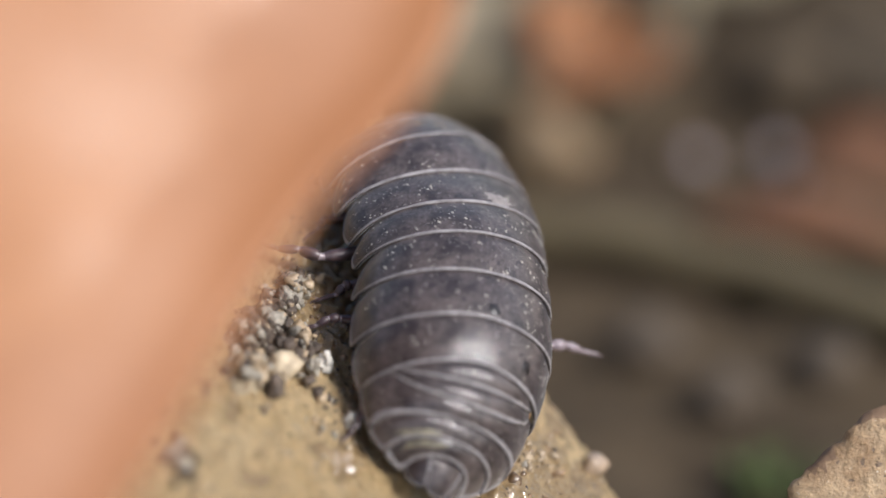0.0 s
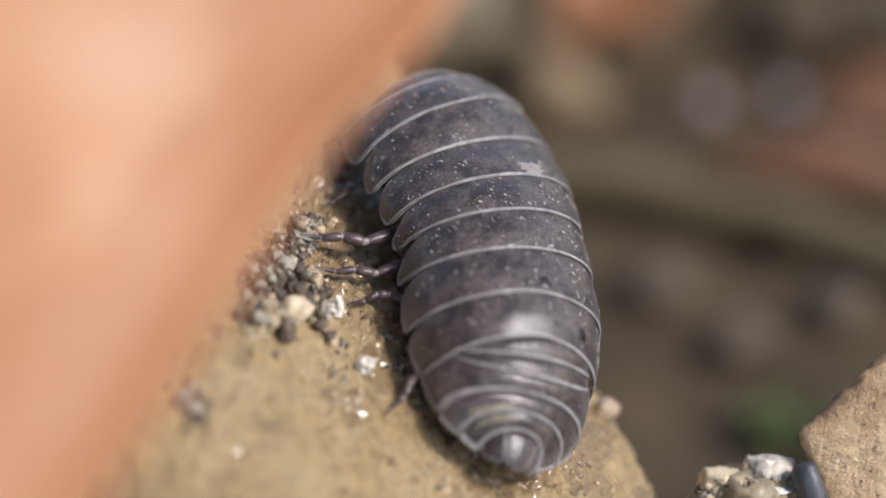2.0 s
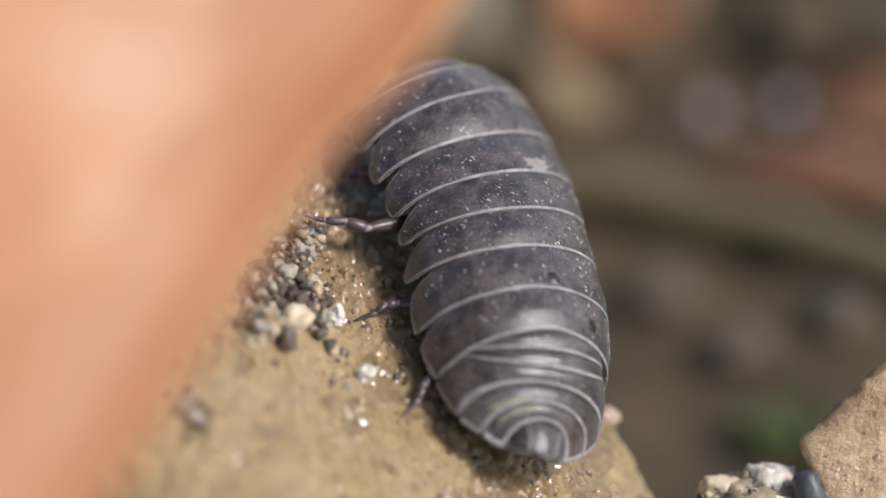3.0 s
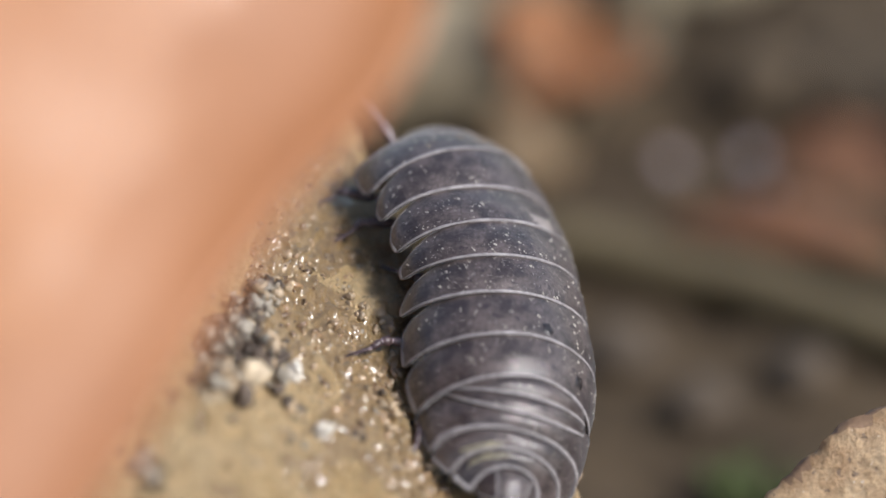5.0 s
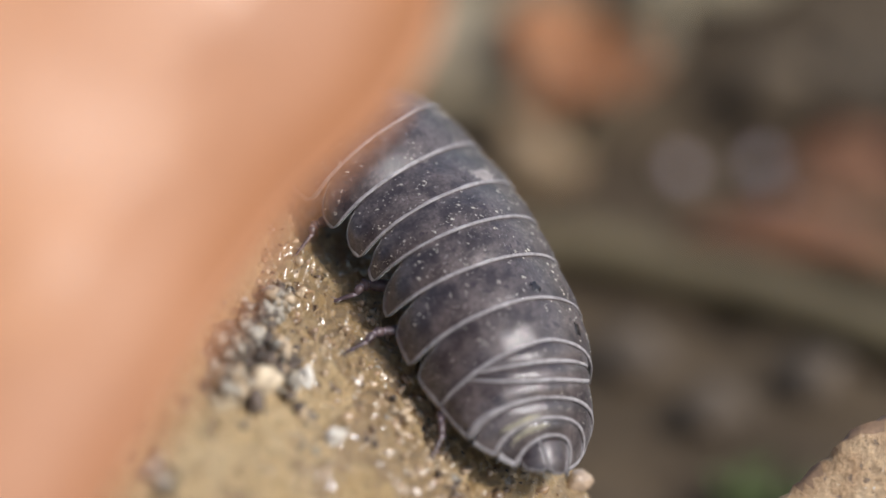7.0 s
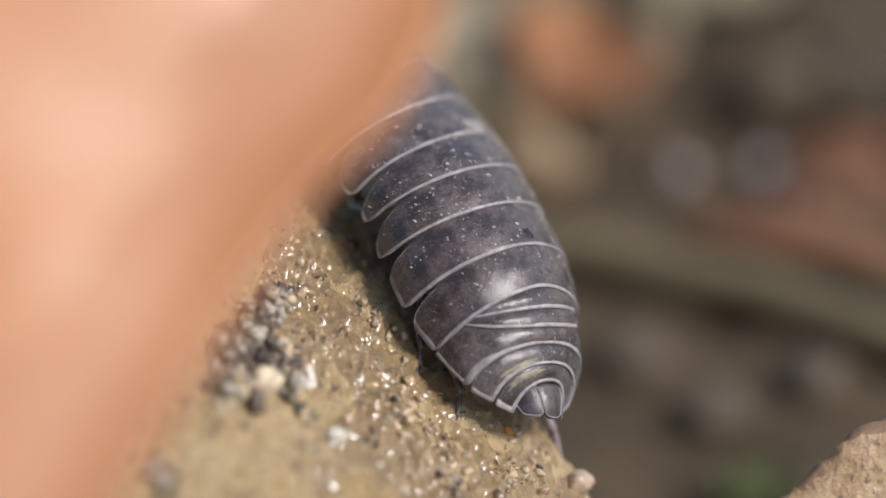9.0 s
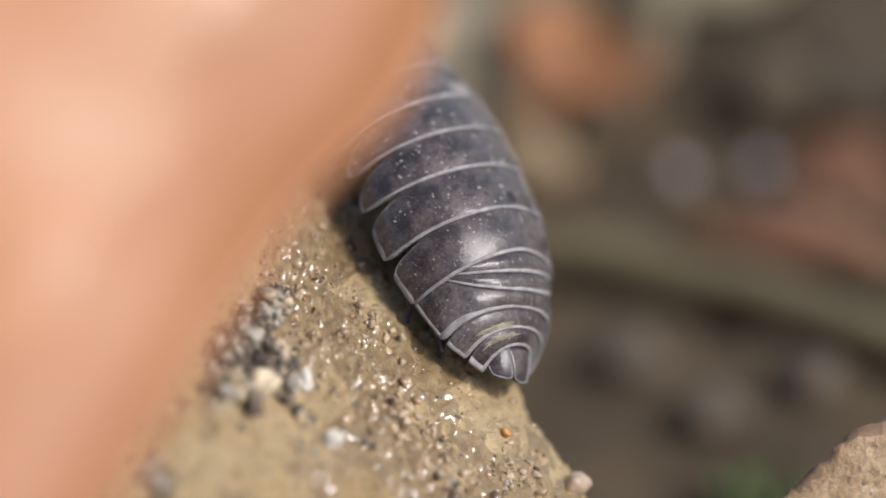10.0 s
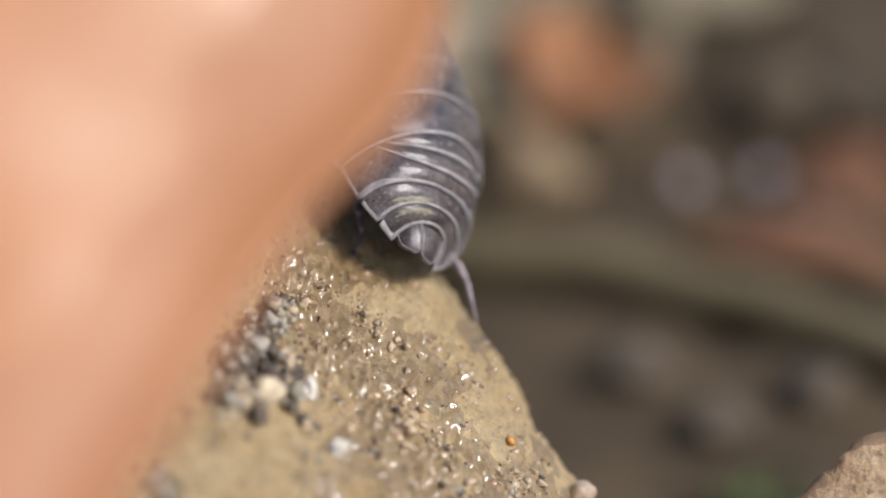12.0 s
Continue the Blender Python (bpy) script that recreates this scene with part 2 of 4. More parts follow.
def fall(a):
    """The stone's back is humped along the ridge: it drops away faster towards its upper end."""
    a = max(-14.0, min(14.0, a))
    return 0.3 + 0.175 * a - 0.125 * (math.sqrt(a * a + 4) - 2)


def stone_point(a, w, lift=0.0):
    n0 = shoulder(a) - WIDEST
    r = section(a, w) + roughness_at(a, w) + lift
    n, z = n0 + r * math.cos(w), DEPTH - 1.2 + LEAN * min(16.0, max(-12.0, a)) + fall(a) + r * math.sin(w)
    return Vector((RIDGE[0] * a + OUT[0] * n, RIDGE[1] * a + OUT[1] * n, z))


def stone_at(x, y, lift=0.0):
    """The place on the stone's visible face that lies behind (x, y) of SLOPE space's middle plane."""
    lo_z = 0.0
    for _ in range(4):
        k = (REACH - lo_z) / REACH
        a, n = RIDGE[0] * x * k + RIDGE[1] * y * k, OUT[0] * x * k + OUT[1] * y * k
        lo, hi = 0.0, math.pi * 0.62
        for _ in range(24):
            mid = (lo + hi) / 2
            p = stone_point(a, mid)
            if OUT[0] * p.x + OUT[1] * p.y > n:
                lo = mid
            else:
                hi = mid
        lo_z = stone_point(a, lo).z
    return stone_point(a, lo, lift)


# ---- the ground: one sheet, fine near the stone, out to the horizon ----
def build_ground():
    steps = []
    x = 0.0
    while x < 400000.0:
        steps.append(x)
        x += 0.55 if x < 34 else max(0.8, (x - 33) * 0.22)
    line = [-s for s in reversed(steps[1:])] + steps
    verts = []
    for j in line:
        for i in line:
            p = Vector((i, j + 22.0, 0))
            near = 1.0 / (1.0 + (p.length / 300.0) ** 2)
            h = 0.9 * noise.noise(p * 0.11) + 0.55 * noise.noise(p * 0.33) + 0.35 * noise.noise(p * 0.9)
            verts.append((p.x * MM, p.y * MM, (h * near - 0.4) * MM))
    n = len(line)
    ob = part("ground", mesh_of("ground", verts, grid_faces(n, n), M_SOIL))
    tagged(ob, "dark brown damp garden soil, crumbly and uneven", "ground", kind="structure")


def build_stone():
    along = [-25.0, -24.6, -24, -23, -22, -20.5, -19, -17.5, -16, -14.5, -13, -12, -11, -10, -9.3]
    along = [v for v in along] + [-9.0 + 0.065 * i for i in range(355)] + [14.2 + 0.6 * i for i in range(20)] + [26.5, 27.5, 28.3, 28.8]
    round_ = [radians(-16 + 0.33 * i) for i in range(350)] + [radians(100 + 6 * i) for i in range(40)]
    verts = [SLOPE_MM @ stone_point(a, w) for a in along for w in round_]
    nv = len(round_)
    faces = grid_faces(len(along), nv, True)
    faces += [tuple(range(nv)), tuple(range((len(along) - 1) * nv, len(along) * nv))[::-1]]
    # faces of the wet band take the wet colour, with its painted-in shade
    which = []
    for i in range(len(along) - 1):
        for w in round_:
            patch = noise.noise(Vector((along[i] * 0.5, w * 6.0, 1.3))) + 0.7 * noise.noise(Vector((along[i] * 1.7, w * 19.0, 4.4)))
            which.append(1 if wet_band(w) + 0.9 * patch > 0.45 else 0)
    ob = part("stone", mesh_of("stone", verts, faces, M_STONE, True, M_STONE_WET_SHADE, which + [0, 0]))
    return tagged(ob, "tan sandy stone with a wet, gritty rounded shoulder", "stone")


SLOPE_MM = SLOPE @ Matrix.Scale(MM, 4)


def build_rock():
    """The broken brown rock beside the stone, an angular block with chipped edges."""
    flats = [((-0.65, 0.76, -0.25), 6.8), ((-0.31, 0.95, -0.2), 6.78), ((-0.905, -0.427, -0.15), 4.5), ((1, 0, 0), 9.0), ((0.6, 0.8, 0), 10.0),
             ((-0.06, 0.2, 0.97), 6.0), ((-0.3, -0.5, 0.8), 8.0), ((0, 0, -1), 9.0), ((0, -0.82, -0.57), 9.6)]
    flats = [(Vector(n).normalized(), h) for n, h in flats]
    bm = bmesh.new()
    bmesh.ops.create_icosphere(bm, subdivisions=6, radius=1.0)
    for v in bm.verts:
        d = v.co.normalized()
        r = sum((max(0.0, d.dot(n)) / h) ** 90 for n, h in flats) ** (-1 / 90)
        q = d * r
        q += d * (0.16 * noise.noise(q * 0.35) + 0.16 * noise.noise(q * 0.9) + 0.14 * noise.noise(q * 2.4) + 0.1 * noise.noise(Vector((q.x * 1.6 + q.y * 3.4, q.y * 9.0 - q.x * 4.2, q.z * 6.0))))
        v.co = q
    verts, faces = [v.co.copy() for v in bm.verts], [tuple(x.index for x in f.verts) for f in bm.faces]
    bm.free()
    m = SLOPE_MM @ Matrix.Translation((17.75, -11.85, -2.2))
    # the flanks take a darker brown than the top
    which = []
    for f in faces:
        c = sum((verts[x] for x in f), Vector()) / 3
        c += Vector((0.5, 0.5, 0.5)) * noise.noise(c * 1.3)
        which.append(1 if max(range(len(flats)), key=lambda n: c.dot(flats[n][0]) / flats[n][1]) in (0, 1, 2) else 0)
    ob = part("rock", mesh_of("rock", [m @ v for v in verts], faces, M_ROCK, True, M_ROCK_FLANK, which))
    tagged(ob, "light brown rough rock with a broken edge", "rock")


def pebble(name, place, radius, seed, mat, label, squash=(1, 1, 1), detail=3, rough=0.55, freq=1.3, smooth=True):
    me = mesh_of(name, *scaled(lump(radius, seed, rough, detail, squash, freq)), mat, smooth)
    ob = part(name, me, m=Matrix.Translation(SLOPE_MM @ place) @ Euler((seed, seed * 2.1, seed * 0.7)).to_matrix().to_4x4())
    return tagged(ob, label, "pebble")


def build_leaf():
    """The big dry leaf that leans over the stone: a curled blade with a rolled margin, ribs and thickness."""
    along, across = 90, 70
    top, bottom = Vector((4.2, 14.0, 18.6)), Vector((-13.6, -14.5, 35.4))
    run = bottom - top
    side = Vector((-0.86, 0.5, 0.0))
    down = Vector((0, -math.cos(radians(PITCH)), -math.sin(radians(PITCH))))

    def at(u, v):
        # u along the near margin from the upper tip, v from the margin across; the far half hangs to the ground
        width = 30.0 * (math.sin(math.pi * min(1, max(0, 0.1 + 0.82 * u))) ** 0.5)
        bow = 0.5 * math.sin(math.pi * u) - 0.2 * math.sin(9.0 * u) - 0.55 * math.exp(-((u - 0.52) / 0.15) ** 2) + 0.55 * math.exp(-((u - 0.295) / 0.075) ** 2) - 0.6 * math.exp(-((u - 0.2) / 0.05) ** 2) + 0.3 * math.exp(-((u - 0.365) / 0.05) ** 2)
        p = top + Vector((run.x * u, run.y * u, 12.3 * u + 0.25 * math.tanh((u - 0.53) / 0.05) * math.exp(-((v - 0.14) / 0.12) ** 2))) + side * (width * v - bow)
        z = 0.01 * math.sin(2 * math.pi * (u - 0.56 + 0.06 * (v - 0.11)) / 0.171 + 0.9 * math.sin(v * 9)) * min(1.0, v / 0.07)
        z += 0.07 * noise.noise(Vector((u * 4.4 + 0.08, v * 5.5, 7.7))) + 0.012 * noise.noise(Vector((u * 25, v * 25, 4.1)))
        z += 4.2 * v + 0.35 * max(0.0, 1 - v / 0.08) ** 2
        return p + Vector((0, 0, z)) + down * (38.0 - 6.0 * u) * max(0.0, (v - 0.45) / 0.55) ** 1.5

    def sheet(lift):
        return [SLOPE_MM @ (at(i / (along - 1), j / (across - 1)) + Vector((0, 0, lift))) for i in range(along) for j in range(across)]

    n = along * across
    verts = sheet(0.0) + sheet(-0.25)
    faces = grid_faces(along, across) + grid_faces(along, across, base=n, flip=True)
    for i in range(along - 1):
        for j, s in ((0, 1), (across - 1, -1)):
            q = (i * across + j, (i + 1) * across + j, n + (i + 1) * across + j, n + i * across + j)
            faces.append(q[::s])
    for j in range(across - 1):
        for i, s in ((0, -1), (along - 1, 1)):
            q = (i * across + j, i * across + j + 1, n + i * across + j + 1, n + i * across + j)
            faces.append(q[::s])
    which = []
    for i in range(along - 1):
        for j in range(across - 1):
            # faces near the margin take a darker, less glossy colour than the blade
            brown = 0.2 - 0.15 * i / along + 0.9 * max(0.0, i / along - 0.6) + 0.07 * noise.noise(Vector((i * 0.09, j * 0.2, 3.3)))
            which.append(1 if j / (across - 1) < brown else 0)
    which += which + [1] * (len(faces) - 2 * len(which))
    leaf = part("dry_leaf", mesh_of("dry_leaf", verts, faces, M_LEAF, True, M_LEAF_MARGIN, which))
    tagged(leaf, "large curled dry orange leaf leaning over the stone", "leaf")
    rib = [SLOPE_MM @ (at(i / 30, 0.5) + Vector((0, 0, -0.1))) for i in range(31)]
    part("midrib", mesh_of("midrib", *tube(rib, [0.0006 * (1.1 - i / 40) for i in range(31)]), M_LEAF), leaf)


def litter_leaf(x, y, z, length, width, turn, tip, lean, mat, label, seed):
    verts = []
    nu, nv = 14, 9
    for layer in (0, -0.18):
        for i in range(nu):
            u = i / (nu - 1)
            w = width * (math.sin(math.pi * (0.04 + 0.92 * u)) ** 0.8)
            for j in range(nv):
                v = j / (nv - 1) * 2 - 1
                h = 0.9 * noise.noise(Vector((u * 3, v * 2, seed))) + 0.25 * width * v * v + 0.8 * math.sin(u * 3.1) + layer
                verts.append(Vector(((u - 0.5) * length, v * w * 0.5 * (1 + 0.12 * noise.noise(Vector((u * 9, v, seed)))), h)) * MM)
    n = nu * nv
    faces = grid_faces(nu, nv) + grid_faces(nu, nv, base=n, flip=True)
    for i in range(nu - 1):
        for j, s in ((0, 1), (nv - 1, -1)):
            faces.append((i * nv + j, (i + 1) * nv + j, n + (i + 1) * nv + j, n + i * nv + j)[::s])
    ob = part("fallen_leaf", mesh_of("fallen_leaf", verts, faces, mat), m=pose(x * MM, y * MM, z * MM, tip, lean, turn))
    tagged(ob, label, "leaf")
    rib = [Vector(((u / 8 - 0.5) * length, 0, 0.8 * math.sin(u / 8 * 3.1) + 0.1)) * MM for u in range(9)]
    part("midrib", mesh_of("midrib", *tube(rib, [0.00025] * 9, 6), mat), ob)


def stem(points, radius, mat, label, name="plant_stem"):
    pts = []
    for a, b in zip(points, points[1:]):
        pts += [Vector(a).lerp(Vector(b), k / 6) * MM for k in range(6)]
    pts.append(Vector(points[-1]) * MM)
    pts = [p + Vector((0, 0.5, 0.3)) * MM * noise.noise(p * 160) for p in pts]
    ob = part(name, mesh_of(name, *tube(pts, [radius * MM * (1 + 0.12 * noise.noise(p * 400)) for p in pts], 12), mat))
    tagged(ob, label, "stem")


def build_background():
    litter_leaf(5.0, 37.2, 2.4, 7.4, 6.4, 65, 18, 8, M_LITTER, "rusty orange fallen leaf lying on the soil", 1.0)
    litter_leaf(16.6, 31.2, 1.3, 5.5, 4, -20, 14, 0, M_LITTER_DULL, "dull rusty fallen leaf lying on the soil", 5.0)
    litter_leaf(5.0, 40.0, 0.9, 13, 9.0, 88, 3, 3, M_LITTER_PALE, "broad olive tan fallen leaf lying on the soil", 21.0)
    litter_leaf(1.5, 45.0, 1.6, 12, 7, 70, 10, 6, M_LITTER_PALE, "pale tan fallen leaf lying on the soil", 9.0)
    litter_leaf(6.5, 46.0, 1.2, 17, 9, 10, 4, 6, M_LITTER_PALE, "pale tan fallen leaf lying on the soil", 11.0)
    litter_leaf(13.8, 27.2, 1.0, 9, 2.6, -12, 8, 0, M_LITTER_DULL, "narrow rusty fallen leaf lying on the soil", 13.0)
    litter_leaf(-0.4, 37.5, 1.8, 10, 7, 75, 8, 4, M_LITTER_PALE, "pale tan fallen leaf lying on the soil", 17.0)
    litter_leaf(0.6, 37.0, 3.0, 8, 6, 20, 24, 0, M_LITTER_PALE, "pale tan fallen leaf lying on the soil", 23.0)
    litter_leaf(2.6, 38.0, 0.9, 7, 4.5, 60, 3, 4, M_LITTER_PALE, "pale tan fallen leaf lying on the soil", 15.0)
    stem([(-8, 31.5, 1.3), (1.5, 27.9, 1.2), (7, 26.8, 1.2), (12, 24.9, 1.1), (17, 21.6, 1.0), (24, 17.5, 1.0)], 1.0, M_STEM, "olive brown dead plant stem lying on the soil")
    stem([(9.5, 29.5, 1.0), (13.5, 27.0, 1.2), (20, 25, 1.0), (27, 24.5, 0.8)], 0.5, M_STEM, "thin olive brown plant stem lying on the soil")
    for i, (x, y, r, mat, text) in enumerate([
            # the three smallest are glints, put in as pale pebbles
            (9.6, 34.4, 0.46, M_GLINT, "small pale pebble standing for a glint on the soil"), (12.9, 34.8, 0.48, M_GLINT, "small pale pebble standing for a glint on the soil"),
            (13.4, 32.2, 0.42, M_GLINT, "small pale pebble standing for a glint on the soil"), (3.2, 34.9, 2.5, M_TAN, "rounded tan pebble half sunk in the soil"),
            (7.2, 21.4, 1.3, M_CRUMB, "grey brown crumb of soil"), (10.0, 17.8, 1.2, M_CRUMB, "grey brown crumb of soil"), (14.0, 20.0, 1.2, M_CRUMB, "grey brown crumb of soil"),
            # three clods added only for the tone of the upper right
            (20, 38, 3.0, M_TONE_CLOD, "brown clod of soil, added for tone"),
            (13.6, 39.6, 2.0, M_TONE_CLOD, "brown clod of soil, added for tone"),
            (17.6, 39.0, 2.4, M_TONE_CLOD, "brown clod of soil, added for tone")]):
        me = mesh_of("pebble", *scaled(lump(r, 20 + i, 0.3, 3, (1.15, 0.95, 0.8))), mat)
        tagged(part("pebble", me, m=pose(x * MM, y * MM, r * 0.35 * MM, 0, 0, 40 * i)), text, "pebble", "pebbles and crumbs on the soil")
    blades = []
    for i in range(26):
        x, y = 11.9 + random.uniform(-1.6, 1.6), 12.6 + random.uniform(-1.2, 1.2)
        lean = Vector((random.uniform(-0.6, 0.6), random.uniform(-0.6, 0.6), 1))
        h = random.uniform(0.8, 2.0)
        blades.append(tube([Vector((x, y, -0.6)) * MM, (Vector((x, y, -0.6)) + lean * h * 0.5) * MM, (Vector((x, y, -0.6)) + lean * h + Vector((0, 0.3, -0.3))) * MM],
                           [0.00022, 0.0003, 0.00004], 5, 0.4))
    tagged(part("moss", mesh_of("moss", *joined(blades), M_GREEN)), "small tuft of dark green moss on soil", "moss", kind="stuff")


# ---- grit on the stone ----
HEAP = [(-5.25, -1.5, 0.5, 0.45, M_CRUST), (-5.9, -2.2, 0.55, 0.5, M_CLOD), (-6.55, -2.95, 0.7, 0.6, M_CLOD), (-5.3, -3.3, 0.5, 0.4, M_CLOD), (-6.7, -4.1, 0.65, 0.45, M_CRUST), (-4.85, -3.65, 0.3, 0.25, M_CRUST)]


def heap(x, y):
    """How high the caked grit stands over the stone."""
    return max(high * math.exp(-((x - cx) ** 2 + (y - cy) ** 2) / wide ** 2) for cx, cy, wide, high, mat in HEAP)


def build_grit(stone):
    rng = random.Random(4)
    shapes = {}
    for key, mat in (("pale", M_GRIT_PALE), ("tan", M_GRIT_TAN), ("dark", M_GRIT_DARK)):
        shapes[key] = [mesh_of("grain", *scaled(lump(1.0, 40 + k, 1.1, 2, (1, 1, 1), 1.7)), mat) for k in range(4)]

    def grain(x, y, r, key, sink=0.25):
        p = stone_at(x, y, r * (1 - 2 * sink) + heap(x, y))
        turn = Euler([rng.uniform(0, 6.3) for _ in range(3)]).to_matrix().to_4x4()
        s = Matrix.Diagonal((rng.uniform(0.75, 1.3), rng.uniform(0.75, 1.2), rng.uniform(0.7, 1.1), 1))
        part("grain", shapes[key][rng.randrange(4)], stone, m=Matrix.Translation(SLOPE_MM @ p) @ turn @ s @ Matrix.Scale(r, 4))

    # the heap of caked grit: one uneven cake on the stone, with its grains on it
    for cx, cy, wide, high, mat in HEAP:
        verts = []
        for ring in range(9):
            for a in range(28):
                q = 2 * math.pi * a / 28
                d = wide * 1.5 * ring / 8 * (1 + 0.35 * noise.noise(Vector((math.cos(q) * 1.6, math.sin(q) * 1.6, cx))))
                x, y = cx + d * math.cos(q), cy + d * math.sin(q)
                high_at = heap(x, y) + 0.16 * noise.noise(Vector((x * 5, y * 5, 1.0))) + 0.1 * noise.noise(Vector((x * 11, y * 11, 4.0)))
                verts.append(SLOPE_MM @ stone_at(x, y, high_at * (1 - (ring / 8) ** 4) - 0.12 * (ring / 8) ** 2))
        part("crumb", mesh_of("crumb", verts, grid_faces(9, 28, True), mat), stone)
    # the crusts of grit that stick to the face: middle x, y, half length, half width, lean, count
    for cx, cy, lx, ly, lean, count, darkness in [
            (-5.3, -1.5, 0.6, 0.55, -55, 80, 0.25), (-5.9, -2.3, 0.75, 0.6, -70, 80, 0.35), (-6.55, -2.95, 0.8, 0.6, -40, 60, 0.65), (-5.15, -3.35, 0.8, 0.5, -45, 90, 0.3),
            (-6.7, -4.1, 0.8, 0.7, 0, 60, 0.25), (-1.0, -4.9, 1.3, 0.3, -50, 44, 0.14), (-0.4, -6.4, 1.3, 0.45, -35, 40, 0.16),
            (2.3, -6.9, 0.9, 0.45, -40, 26, 0.2), (-2.2, -2.0, 2.2, 0.35, -50, 40, 0.12), (-4.0, -5.9, 1.3, 0.4, -40, 24, 0.15),
            (-9.0, -6.9, 0.7, 0.5, -60, 40, 0.75), (-4.3, -4.95, 0.4, 0.2, -40, 16, 0.7), (-2.2, -5.9, 0.4, 0.2, -30, 14, 0.7), (0.2, -7.2, 0.5, 0.25, -50, 16, 0.7)]:
        c, s = math.cos(radians(lean)), math.sin(radians(lean))
        for _ in range(count):
            u, v = rng.gauss(0, 0.55) * lx, rng.gauss(0, 0.55) * ly
            d = rng.random()
            key = "dark" if d < darkness else ("pale" if d > (0.6 if cx < -4.5 else 0.92) else "tan")
            grain(cx + u * c - v * s, cy + u * s + v * c, (0.05 + 0.19 * rng.random() ** 2.5) * (1.0 if cx < -4.5 else 0.75), key, 0.42)
    # finer sand, too small to pick apart: thick in the wet band, thin elsewhere
    for mat, count, least, most, sink, text in (
            (M_GRIT_TAN, 1700, 0.018, 0.12, -0.3, "fine wet tan sand grains"), (M_GRIT_DARK, 420, 0.016, 0.09, -0.2, "fine dark sand grains"),
            (M_GRIT_PALE, 260, 0.016, 0.075, 0.1, "fine pale sand grains"), (M_GRIT_WET, 1300, 0.05, 0.24, -0.5, "glassy wet grains bedded in the stone")):
        verts, faces = [], []
        done = 0
        while done < count:
            a, w = rng.uniform(-7, 13), radians(-4 + 82 * rng.random())
            thick = noise.noise(Vector((a * 0.7, w * 8.0, 8.0))) + 0.6 * noise.noise(Vector((a * 1.9, w * 20.0, 2.0)))
            if wet_band(w) * 1.1 + 0.14 + 1.1 * thick < rng.uniform(0.1, 1.3):
                continue
            r = least + most * rng.random() ** 3
            p = SLOPE_MM @ stone_point(a, w, r * sink)
            gv, gf = GRAINS[rng.randrange(len(GRAINS))]
            b = len(verts)
            turn = Euler((rng.uniform(0, 6.3), rng.uniform(0, 6.3), 0)).to_matrix()
            verts += [turn @ v * (r * MM) + p for v in gv]
            faces += [tuple(n + b for n in f) for f in gf]
            done += 1
        tagged(part("sand", mesh_of("sand", verts, faces, mat, smooth=mat is M_GRIT_WET), stone), text, kind="stuff")


GRAINS = [lump(1.0, 100 + k, 1.1, 1, (1.2, 0.7 + 0.06 * k, 0.65)) for k in range(8)]


